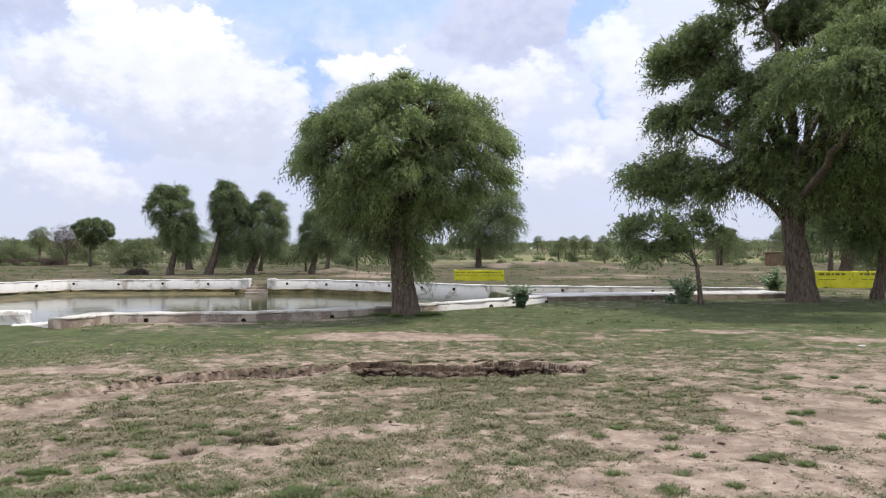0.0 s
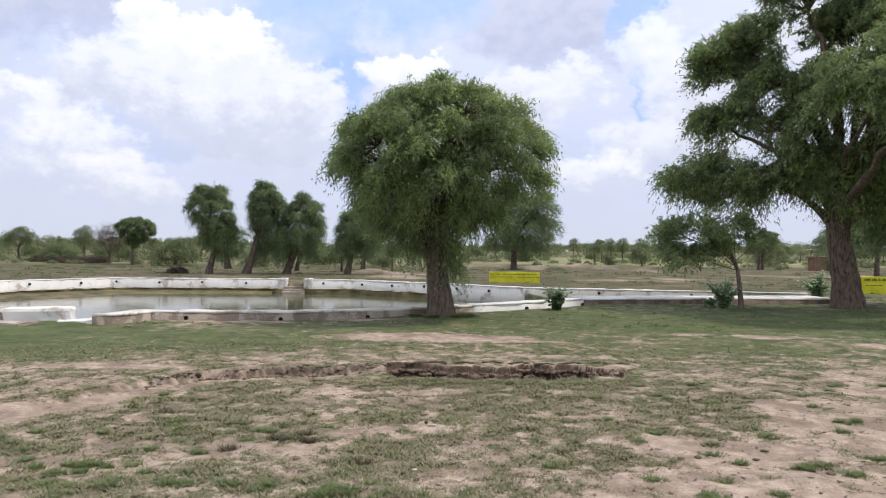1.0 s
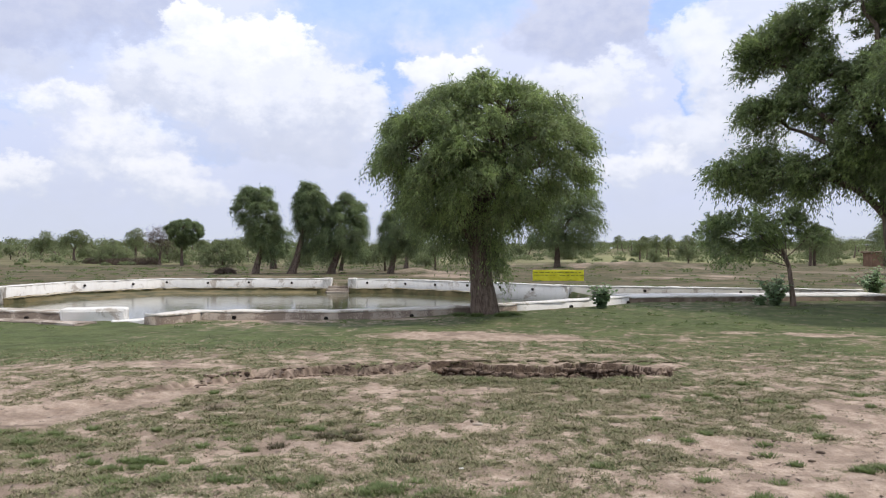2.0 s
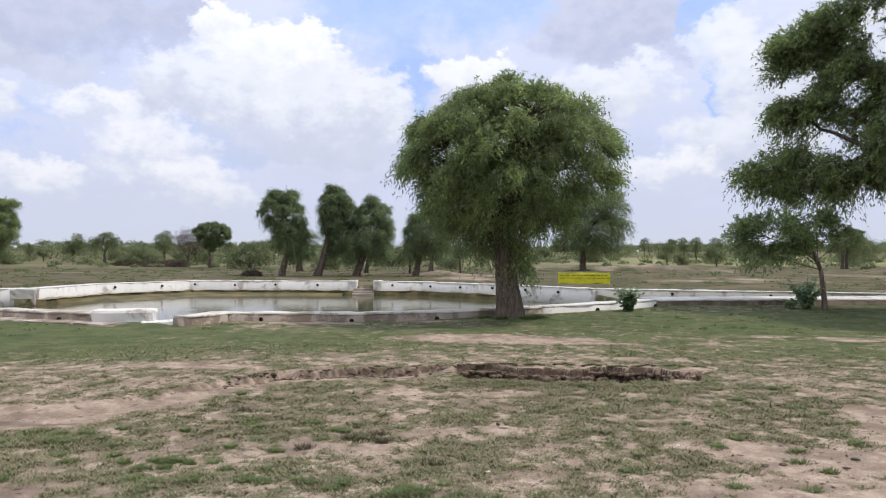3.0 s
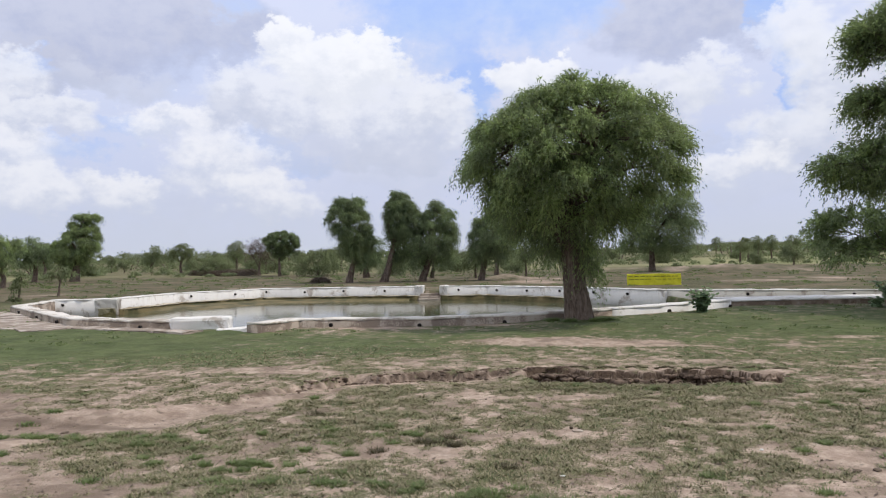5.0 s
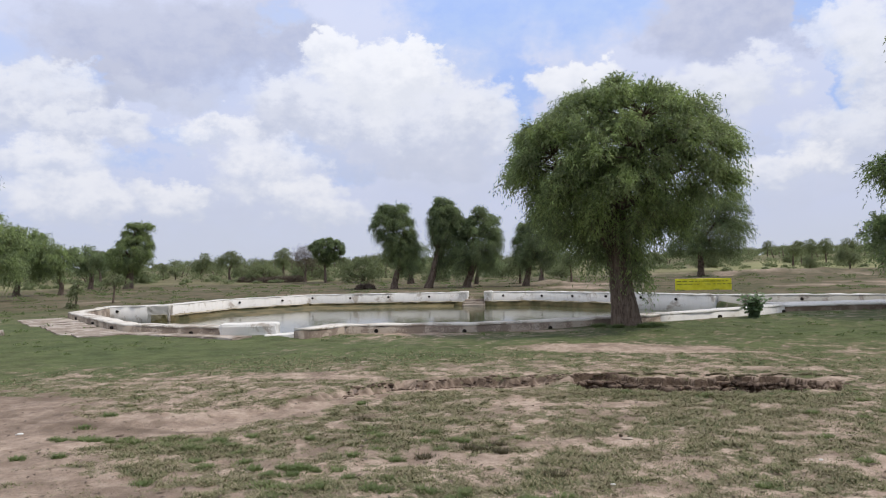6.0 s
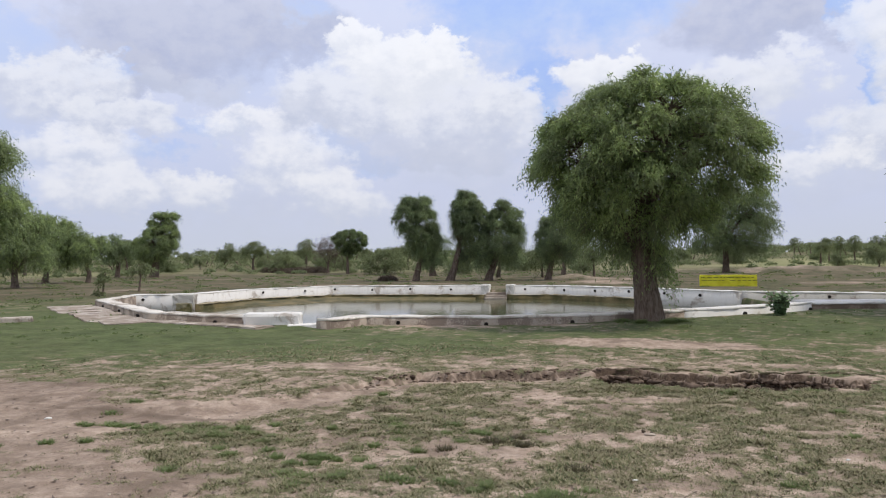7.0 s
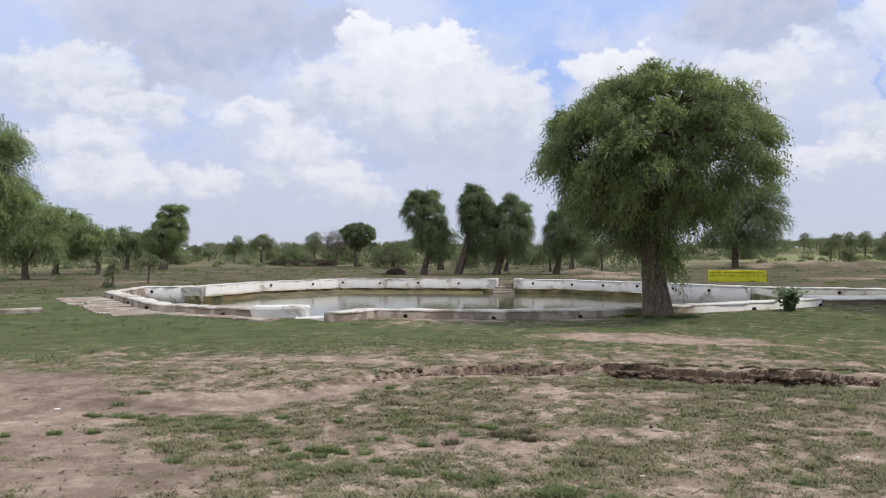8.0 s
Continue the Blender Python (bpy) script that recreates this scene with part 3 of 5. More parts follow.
def hole_stub(wall, x, y, z, turn, r=0.06):
    """A short added stub on a wall face, coloured black as a drain hole's shade; turn: the way it faces, degrees from
    +x.
    """
    bm = bmesh.new()
    rings = []
    for rad, dx in ((r, -0.06), (r, 0.035), (r * 0.80, 0.035), (r * 0.74, 0.004)):
        rings.append([bm.verts.new((dx, rad * math.cos(a), rad * math.sin(a))) for a in [k * math.tau / 10 for k in range(10)]])
    for p, q in zip(rings, rings[1:]):
        for k in range(10):
            bm.faces.new((p[k], p[(k + 1) % 10], q[(k + 1) % 10], q[k]))
    bm.faces.new(rings[-1])
    bm.transform(pose(x, y, z, 0, 0, turn))
    part("drain_stub", bm, HOLE, wall, "dark drain hole")


def hole_stubs_along(wall, line, spacing, offset, z, first=0.9, r=0.06):
    """Black drain hole stubs along one face; offset: to the left of the line, negative to its right."""
    pts = resample(line, 0.05)
    gone, nxt = 0.0, first
    for a, b in zip(pts, pts[1:]):
        gone += (b - a).length
        if gone >= nxt:
            d = (b - a).normalized()
            p = a + Vector((-d.y, d.x, 0)) * offset
            face = math.degrees(math.atan2(d.x, -d.y)) + (180 if offset < 0 else 0)
            hole_stub(wall, p.x, p.y, z + 0.02 * math.sin(gone * 7), face, r)
            nxt += spacing * (0.85 + 0.3 * (0.5 + 0.5 * math.sin(gone * 3.1)))


w1 = wall_run("pond_wall", FAR_WEST, "low whitewashed pond wall on a mossy ledge", 0.42, 0.25, LIME, LIME, 1)
hole_stubs_along(w1, FAR_WEST[1:], 2.5, -0.23, 0.04)
w2 = wall_run("pond_wall", FAR_EAST, "whitewashed pond wall beside the steps' gap", 0.42, 0.25, LIME, LIME, 2)
hole_stubs_along(w2, FAR_EAST, 2.3, -0.23, 0.04)
w3 = wall_run("pond_wall", NEAR_WEST, "low weathered pond wall with worn white coping", 0.50, 0.22, MASONRY, COPING, 3, wobble=0.008)
hole_stubs_along(w3, NEAR_WEST[1:], 3.4, -0.27, 0.05, 2.0, 0.05)
w4 = wall_run("pond_wall", PIER + NEAR_EAST[1:3] + [TURN], "long low weathered pond wall with worn white coping", 0.50, 0.22, MASONRY, COPING, 4, wobble=0.008)
hole_stubs_along(w4, NEAR_EAST[:3] + [TURN], 2.2, -0.27, 0.05, 1.0, 0.05)
w5 = wall_run("pond_wall", [TURN] + NEAR_EAST[3:], "whitewashed pond wall beside the bush", 0.50, 0.232, LIME, LIME, 5)
hole_stubs_along(w5, NEAR_EAST[3:], 2.6, -0.27, 0.04, 0.4)
w8 = wall_run("pond_wall", [B, (-22.3, 26.95), INLET], "short whitewashed wall beside the sluice box", 0.42, 0.25, LIME, LIME, 8)
hole_stubs_along(w8, [B, INLET], 1.3, -0.23, 0.04, 0.6)
w6 = wall_run("canal_wall", CANAL_FAR, "thin grey-white wall of the feeder canal", 0.36, 0.25, PALE, LIME, 6)
hole_stubs_along(w6, CANAL_FAR, 3.6, -0.2, 0.06, 3.0)
w7 = wall_run("canal_wall", CANAL_NEAR, "low canal wall with broad white coping", 1.7, 0.19, RUBBLE, LIME, 7)
for k, line in enumerate((FAR_WEST, FAR_EAST[:3])):
    z = (-0.215, -0.20)[k]
    ledge = thing("pond_ledge", Matrix.Identity(4), "mossy stone ledge at the water's edge", "ledge", kind="structure")
    V, Q, T = sweep(line, [(-0.58, -0.9), (-0.19, -0.9), (-0.19, z - 0.025), (-0.58, z - 0.045)], 0.02, seed=20 + k)
    part_mesh("ledge_body", mesh_from("ledge_body", V, Q, T, SILT), ledge)
    V, Q, T = sweep(line, [(-0.60, z - 0.04), (-0.19, z - 0.04), (-0.19, z), (-0.60, z - 0.005)], 0.012, seed=30 + k)
    part_mesh("ledge_top", mesh_from("ledge_top", V, Q, T, LEDGE), ledge, "stained lime-washed ledge top")


silt_line = [Vector((*p, 0)) for p in [(-21.0, 28.2), (-21.2, 32.2), (-18.9, 36.5), (-13.0, 37.3), (-10.6, 37.4)]]
pts = resample([p[:2] for p in silt_line], 0.3)
V = []
for i, p in enumerate(pts):
    s = i / (len(pts) - 1)
    d = (pts[min(i + 1, len(pts) - 1)] - pts[max(i - 1, 0)]).normalized()
    out = Vector((d.y, -d.x, 0))
    reach = (3.4 * (1 - s) ** 0.8 + 0.5) * (0.8 + 0.4 * float(value(np.array([i * 0.35]), np.array([0.5]), 5)[0])) * min(1.0, 0.3 + s * 5)
    for j in range(7):
        u = j / 6
        q = p + out * reach * u
        V.append((q.x, q.y, -0.34 - 0.16 * (1 - min(1.0, s * 7)) - 0.15 * u ** 1.5 + 0.03 * math.sin(i * 1.7 + j * 2.1) * u * (1 - u)))
F = [(i * 7 + j, i * 7 + j + 1, i * 7 + j + 8, i * 7 + j + 7) for i in range(len(pts) - 1) for j in range(6)]
me = mesh_from("silt_bank", V, F, mat=SILT, smooth=True)
tagged(new("silt_bank", me), "brown-green mossy silt bank at the pond's edge", "bank", kind="structure")


def block(size, bevel=0.03, cuts=2, rough=0.012, seed=0):
    """A worn block: bevelled, subdivided and slightly uneven; its base is at z = 0."""
    rng = random.Random(seed)
    bm = bmesh.new()
    bmesh.ops.create_cube(bm, size=1.0, matrix=Matrix.Translation((0, 0, size[2] / 2)) @ Matrix.Diagonal((*size, 1)))
    bmesh.ops.bevel(bm, geom=bm.edges[:], offset=bevel, segments=2, affect="EDGES", profile=0.6)
    bmesh.ops.subdivide_edges(bm, edges=[e for e in bm.edges if e.calc_length() > max(size) * 0.3], cuts=cuts, use_grid_fill=True)
    for v in bm.verts:
        v.co += Vector((rng.gauss(0, rough), rng.gauss(0, rough), rng.gauss(0, rough * 0.6)))
    return bm


def stone_block(name, x, y, z, turn, size, mat, label, category, seed=0, rough=0.012, kind=""):
    bm = block(size, min(size) * 0.12, 3, rough, seed)
    me = bpy.data.meshes.new(name)
    bm.to_mesh(me)
    bm.free()
    me.materials.append(mat)
    ob = new(name, me)
    ob.matrix_world = pose(x, y, z, 0, 0, turn)
    return tagged(ob, label, category, kind=kind)


stone_block("gate_pier", -10.25, 16.62, -0.5, 24, (1.45, 0.62, 0.79), LIME, "whitewashed masonry pier at the pond entrance", "pier", 3)
stone_block("entrance_step", -9.25, 16.6, -0.25, 30, (1.0, 0.5, 0.27), LIME, "thin white doorstep at the pond entrance", "step", 4)
stone_block("gate_pier", -10.2, 37.75, -0.5, 5, (0.45, 0.62, 0.79), LIME, "small white pier at the wall's end", "pier", 5)
stone_block("gate_pier", -8.8, 37.55, -0.5, 5, (0.45, 0.62, 0.79), LIME, "small white pier at the wall's end", "pier", 6)
stone_block("sluice_box", -21.25, 27.25, -0.5, 19, (0.95, 0.5, 0.742), PALE, "grey plastered sluice box in the pond wall", "sluice", 7)
# solid block: its dark mossy colour stands in for the opening's shade
stone_block("sluice_mouth", -21.08, 26.96, -0.6, 19, (0.66, 0.14, 0.44), ALGAE, "mossy dark block in place of the sluice's shaded opening", "sluice", 8)
for k in range(3):
    stone_block("landing_step", -9.5, 37.55 - 0.26 * k, -0.62 - 0.13 * k, 3, (1.2, 0.34, 0.5), MASONRY, "weathered stone step down to the water", "step", 12 + k)
stone_block("low_kerb", -19.4, 14.75, -0.06, 44, (4.2, 0.45, 0.18), PAVING, "low worn pale kerb in the grass", "kerb", 15)

# apron of worn slabs outside the west wall
apron = thing("apron", Matrix.Identity(4), "worn pale stone paving beside the pond wall", "paving", kind="structure")
for k in range(9):
    s = k / 8
    ax, ay = -22.3 + 7.6 * s, 21.9 - 5.7 * s
    bm = block((1.0 + 0.1 * (k * 7 % 3), 1.55 - 0.5 * s + 0.12 * (k * 5 % 4), 0.1), 0.02, 2, 0.012, 60 + k)
    bm.transform(pose(ax, ay, -0.075 + 0.006 * (k % 3), 0, 0, -38.5 + 2.2 * (k * 37 % 5 - 2)))
    part("slab", bm, PAVING, apron)
for k in range(5):
    bm = block((1.02, 0.62, 0.1), 0.02, 2, 0.012, 80 + k)
    bm.transform(pose(-14.3 + 0.98 * k, 16.75 - 0.24 * k, -0.075 + 0.006 * (k % 2), 0, 0, -14 + (k * 29 % 5 - 2)))
    part("slab", bm, PAVING, apron)


# ---------------------------------------------------------------- trees
def curve_points(pts, n):
    """Catmull-Rom through the points."""
    p = [np.array(q, float) for q in pts]
    p = [2 * p[0] - p[1]] + p + [2 * p[-1] - p[-2]]
    out, segs = [], len(p) - 3
    for i in range(n):
        u = i / (n - 1) * segs
        k = min(int(u), segs - 1)
        t = u - k
        a, b, c, d = p[k:k + 4]
        out.append(0.5 * (2 * b + (c - a) * t + (2 * a - 5 * b + 4 * c - d) * t * t + (3 * b - a - 3 * c + d) * t ** 3))
    return np.array(out)


def tube(P, R, sides, knobs=0.0, rng=None):
    """Corners and faces of a tube through P with radii R."""
    n = len(P)
    T = np.gradient(P, axis=0)
    T /= np.linalg.norm(T, axis=1)[:, None] + 1e-9
    up = np.where(np.abs(T[:, 2:3]) > 0.8, np.array([[1.0, 0, 0]]), np.array([[0, 0, 1.0]]))
    S = np.cross(T, up)
    S /= np.linalg.norm(S, axis=1)[:, None] + 1e-9
    U = np.cross(S, T)
    a = np.arange(sides) * math.tau / sides
    rad = np.repeat(np.asarray(R)[:, None], sides, 1)
    if knobs and rng is not None:
        ribs = 1 + knobs * (np.sin(a * 3 + rng.uniform(0, 6)) * 0.6 + np.sin(a * 5 + rng.uniform(0, 6)) * 0.5)
        rad = rad * ribs[None, :] * (1 + rng.normal(0, knobs * 0.35, rad.shape))
    V = P[:, None, :] + rad[..., None] * (S[:, None, :] * np.cos(a)[None, :, None] + U[:, None, :] * np.sin(a)[None, :, None])
    i, j = np.meshgrid(np.arange(n - 1), np.arange(sides), indexing="ij")
    k = (j + 1) % sides
    Q = np.stack([i * sides + j, i * sides + k, (i + 1) * sides + k, (i + 1) * sides + j], -1).reshape(-1, 4)
    return V.reshape(-1, 3), Q


def joined(pieces):
    V, Q, base = [], [], 0
    for v, q in pieces:
        V.append(v)
        Q.append(q + base)
        base += len(v)
    return np.concatenate(V), np.concatenate(Q)


def unit(v):
    return v / (np.linalg.norm(v, axis=-1, keepdims=True) + 1e-9)


def leaflets(rng, root, way, length, droop, count, size, slim):
    """Sprays of small pointed leaves on hanging twigs: three corners a leaf."""
    n = len(root)
    s = np.linspace(0.12, 1.0, count)[None, :] + rng.uniform(-0.03, 0.03, (n, count))
    L = length[:, None, None]
    pos = root[:, None, :] + way[:, None, :] * L * s[..., None]
    pos[..., 2] -= (droop * length)[:, None] * s ** 2
    pos += rng.normal(0, size * 0.35, pos.shape)
    tangent = np.repeat(way[:, None, :], count, 1).copy()
    tangent[..., 2] -= 2 * droop[:, None] * s
    tangent = unit(tangent)
    side = unit(rng.normal(0, 1, (n, count, 3)))
    axis = unit(tangent * 0.85 + side * 0.75 + np.array([0, 0, -0.25]))
    cross = unit(np.cross(axis, rng.normal(0, 1, (n, count, 3)) * 0.7 + np.array([0, 0, 1.0])))
    l = size * rng.uniform(0.65, 1.35, (n, count, 1))
    b = l * slim
    C = np.stack([pos + cross * b, pos + axis * l, pos - cross * b], 2)
    return C.reshape(-1, 3)


def quads_for(n):
    return np.arange(n).reshape(-1, 4)


def make_tree(name, seed, trunk, r0, lobes, label, leaf=LEAF, clumps=8.0, sprays=30, per=18, size=0.05, slim=0.22, spread_r=0.42, spray=0.34,
              droop=0.9, fork=0.55, sides=14, category="tree", bare=0.0, group=""):
    """A tree at the origin: trunk with root flare, limbs to every lobe of the crown, twigs and hanging sprays of leaves."""
    rng = np.random.default_rng(seed)
    root = thing(name, Matrix.Identity(4), label, category, group)
    n = 16
    P = curve_points([(t[0], t[1], t[2]) for t in trunk], n)
    P[0, 2] -= 0.12
    s = np.linspace(0, 1, n)
    R = r0 * (1.0 - 0.42 * s) * (1 + 0.30 * np.exp(-s * 11))
    P[:, 0] += np.where(s > 0.05, rng.normal(0, r0 * 0.05, n), 0)
    P[:, 1] += np.where(s > 0.05, rng.normal(0, r0 * 0.05, n), 0)
    V, Q = tube(P, R, sides, 0.07, rng)
    part_mesh("trunk", mesh_from("trunk", V, Q, mat=BARK, smooth=True), root, "thick furrowed grey-brown trunk" if r0 > 0.15 else "slender dark trunk")
    twigs, roots, ways, lens, puffs = [], [], [], [], []
    for li, (lx, ly, lz, rw, rh) in enumerate(lobes):
        C = np.array([lx, ly, lz])
        k = int((n - 1) * np.clip(fork + (1 - fork) * rng.uniform(0.1, 1.0), 0, 1))
        a = P[k]
        reach = C - a
        bend = a + reach * 0.5 + np.array([0, 0, 0.10 * np.linalg.norm(reach)]) + rng.normal(0, 0.06, 3) * np.linalg.norm(reach)
        L = curve_points([a, bend, C + np.array([0, 0, 0.25 * rh])], 9)
        thick = min(R[k] * 0.5, r0 * (0.15 + 0.11 * min(rw * rh, 2.5)))
        V, Q = tube(L, np.linspace(thick, max(0.012, thick * 0.22), 9), 8, 0.05, rng)
        part_mesh("limb", mesh_from("limb", V, Q, mat=BARK, smooth=True), root)
        m = max(3, int(clumps * rw * rh))
        rw, rh = max(0.4 * rw, rw - 0.55 * spread_r - 0.2 * spray), max(0.4 * rh, rh - 0.45 * spread_r - 0.1 * spray)
        d = unit(rng.normal(0, 1, (m, 3)))
        rr = rng.uniform(0.35, 1.0, m) ** 0.55
        centre = C + d * rr[:, None] * np.array([rw, rw * 0.95, rh])
        for c0 in centre:
            q = L[rng.integers(4, 9)]
            mid = (q + c0) / 2 + rng.normal(0, 0.08, 3) * np.linalg.norm(c0 - q)
            twigs.append(tube(curve_points([q, mid, c0], 5), np.linspace(thick * 0.28 + 0.006, 0.005 + size * 0.06, 5), 4))
        if rng.uniform() < bare:
            continue
        cr = spread_r * rng.uniform(0.7, 1.25, m)
        o = np.repeat(centre, sprays, 0) + unit(rng.normal(0, 1, (m * sprays, 3))) * (np.repeat(cr, sprays) * rng.uniform(0.1, 1.0, m * sprays) ** 0.6)[:, None] * np.array([1, 1, 0.72])
        out = unit(o - np.repeat(centre, sprays, 0)) * 0.7 + np.repeat(d, sprays, 0) * 0.6 + rng.normal(0, 0.35, o.shape) + np.array([0, 0, 0.45])
        roots.append(o)
        puffs.append(unit((o - np.repeat(centre, sprays, 0)) / spread_r * 0.8 + np.repeat(d * rr[:, None], sprays, 0) * 0.55 + np.array([0, 0, 0.55])))
        ways.append(unit(out))
        lens.append(spray * rng.uniform(0.6, 1.4, len(o)))
    V, Q = joined(twigs)
    part_mesh("twig_work", mesh_from("twig_work", V, Q, mat=BARK), root, kind="stuff")
    o, d, l = np.concatenate(roots), np.concatenate(ways), np.concatenate(lens)
    V = leaflets(rng, o, d, l, droop * rng.uniform(0.5, 1.5, len(o)), per, size, slim)
    me = mesh_from("crown", V, tris=np.arange(len(V)).reshape(-1, 3), mat=leaf)
    puff = np.repeat(np.concatenate(puffs), per * 3, 0).astype(np.float32)
    me.attributes.new("puff", "FLOAT_VECTOR", "POINT").data.foreach_set("vector", puff.ravel())
    part_mesh("crown", me, root, kind="stuff")
    return root


def stand(ob, x, y, turn=0.0, sink=0.0, size=1.0):
    ob.matrix_world = pose(x, y, floor_at(x, y) - sink, 0, 0, turn) @ Matrix.Diagonal((size, size, size, 1))
    return ob


def boughs(rng, profile, depth, count, r_lo, r_hi, inner=0.15):
    """Rounded masses that fill a crown; profile: rows of height, left and right reach from the trunk's foot."""
    z0, left, right = [np.array(c, float) for c in zip(*sorted(profile))]
    pool = count * 40
    r = rng.uniform(r_lo, r_hi, pool)
    z = rng.uniform(z0[0] + 0.3 * r, z0[-1] - 0.25 * r_lo)
    r = np.minimum(r, (z0[-1] - z) * 0.9 + 0.35 * r_lo)
    half, mid_x = (np.interp(z, z0, right) - np.interp(z, z0, left)) / 2, (np.interp(z, z0, right) + np.interp(z, z0, left)) / 2
    r = np.minimum(r, 0.85 * half)
    phi = rng.uniform(0, math.tau, pool)
    share = np.where(rng.uniform(0, 1, pool) < inner, rng.uniform(0.1, 0.6, pool), rng.uniform(0.88, 1.04, pool))
    reach = np.maximum(half - r, 0) * share
    P = np.stack([mid_x + reach * np.cos(phi), reach * depth * np.sin(phi), z], -1)
    chosen = [int(np.argmax(z))]
    gap = np.linalg.norm(P - P[chosen[0]], axis=1)
    while len(chosen) < count:
        k = int(np.argmax(gap * (0.8 + 0.4 * rng.uniform(0, 1, pool))))
        chosen.append(k)
        gap = np.minimum(gap, np.linalg.norm(P - P[k], axis=1))
    return [(*P[k], r[k], r[k] * 0.85, rng.uniform(0.75, 1.15)) for k in chosen]


def mass_lobes(rng, masses, per_area, r_lo, r_hi, inset=0.22):
    """Small leafy lobes over the outer and upper sides of rounded masses (x, y, z, half width, half height, fullness)."""
    P, R = [], []
    core = np.mean([m[:3] for m in masses], 0)
    for x, y, z, rw, rh, full in masses:
        n = max(5, int(per_area * rw * rh * full))
        out = unit(np.array([x, y, z]) - core) * 0.45 + np.array([0, 0, 0.2])
        d = unit(unit(rng.normal(0, 1, (n, 3))) + out)
        r = rng.uniform(r_lo, r_hi, n)
        k = rng.uniform(0.2, 1.0, n) ** 0.45
        w, h = np.maximum(rw - r * 0.8 - inset, 0.15), np.maximum(rh - r * 0.65 - inset * 0.5, 0.12)
        P.append(np.array([x, y, z]) + d * k[:, None] * np.stack([w, w, h], -1))
        R.append(r)
    return np.concatenate(P), np.concatenate(R)


def feathery_tree(name, seed, trunk, r0, lobes, hubs, label, leaf, sprays=120, per=14, size=0.07, slim=0.16, spray=0.3, droop=0.8, fork=0.5,
                  sides=14, category="tree", group="", stems=0.35, thin=0.0, limb=0.34, lift=0.4):
    """A tree at the origin: furrowed trunk, bent limbs to each hub of the crown, branchlets to every small lobe, and hanging sprays of fine leaves."""
    rng = np.random.default_rng(seed)
    root = thing(name, Matrix.Identity(4), label, category, group)
    n = 18
    P = curve_points(trunk, n)
    P[0, 2] -= 0.12
    s = np.linspace(0, 1, n)
    R = r0 * (1.0 - 0.40 * s) * (1 + 0.32 * np.exp(-s * 11))
    P[1:, :2] += rng.normal(0, r0 * 0.04, (n - 1, 2))
    V, Q = tube(P, R, sides, 0.07, rng)
    part_mesh("trunk", mesh_from("trunk", V, Q, mat=BARK, smooth=True), root, "thick furrowed grey-brown trunk" if r0 > 0.15 else "slender dark trunk")
    joints = []
    for h in hubs:
        h = np.array(h, float)
        k = int((n - 1) * np.clip(fork + (1 - fork) * rng.uniform(0.1, 1.0), 0, 1))
        reach = h - P[k]
        size_of = np.linalg.norm(reach)
        knee = P[k] + reach * 0.45 + np.array([0, 0, 0.12 * size_of]) + rng.normal(0, 0.07, 3) * size_of
        L = curve_points([P[k], knee, h], 11)
        L[1:-1] += rng.normal(0, 0.010 * size_of, (9, 3))
        thick = min(R[k] * 0.62, r0 * limb * (0.75 + 0.5 * rng.uniform()))
        V, Q = tube(L, np.linspace(thick, thick * 0.22 + 0.008, 11), 8, 0.06, rng)
        part_mesh("limb", mesh_from("limb", V, Q, mat=BARK, smooth=True), root)
        joints += [(p, thick * (1 - 0.07 * i)) for i, p in enumerate(L) if i > 3]
    C, CR = lobes
    JP, JT = np.array([j[0] for j in joints]), np.array([j[1] for j in joints])
    heart = C.mean(0) - np.array([0, 0, 0.15 * np.ptp(C[:, 2])])
    twigs, stalks = [], []
    for c, r in zip(C, CR):
        k = int(np.argmin(np.linalg.norm(JP - c, axis=1) + rng.uniform(0, 0.4 * r, len(JP))))
        q = JP[k]
        m = (q + c) / 2 + rng.normal(0, 0.09, 3) * np.linalg.norm(c - q) + np.array([0, 0, 0.06]) * np.linalg.norm(c - q)
        w0 = min(JT[k] * 0.5, 0.012 + 0.05 * r)
        twigs.append(tube(curve_points([q, m, c], 6), np.linspace(w0, 0.3 * w0 + 0.003, 6), 5))
    full = np.clip(rng.normal(1.0, 0.25, len(C)), 0.4, 1.5)
    if thin:
        low = np.clip((C[:, 2].max() - C[:, 2]) / np.ptp(C[:, 2]), 0, 1)
        full *= 1 - thin * low
    count = np.maximum(8, (sprays * full * (CR / CR.mean()) ** 2)).astype(int)
    C2, R2 = np.repeat(C, count, 0), np.repeat(CR, count)
    m = len(C2)
    ball = unit(rng.normal(0, 1, (m, 3)))
    o = C2 + ball * (R2 * rng.uniform(0.05, 1.0, m) ** 0.5)[:, None] * np.array([1, 1, 0.75])
    away = unit(C2 - heart)
    way = unit(ball * 0.7 + away * 0.75 + rng.normal(0, 0.32, (m, 3)) + np.array([0, 0, lift]))
    hang = droop * rng.uniform(0.5, 1.5, m) * (0.7 + 0.6 * np.clip((C[:, 2].max() - C2[:, 2]) / np.ptp(C[:, 2]), 0, 1))
    length = spray * rng.uniform(0.55, 1.45, m)
    V = leaflets(rng, o, way, length, hang, per, size, slim)
    me = mesh_from("crown", V, tris=np.arange(len(V)).reshape(-1, 3), mat=leaf)
    puff = unit(ball * 0.9 + away * 0.5 + np.array([0, 0, 0.35]))
    me.attributes.new("puff", "FLOAT_VECTOR", "POINT").data.foreach_set("vector", np.repeat(puff, per * 3, 0).astype(np.float32).ravel())
    part_mesh("crown", me, root, kind="stuff")
    pick = rng.uniform(0, 1, m) < stems
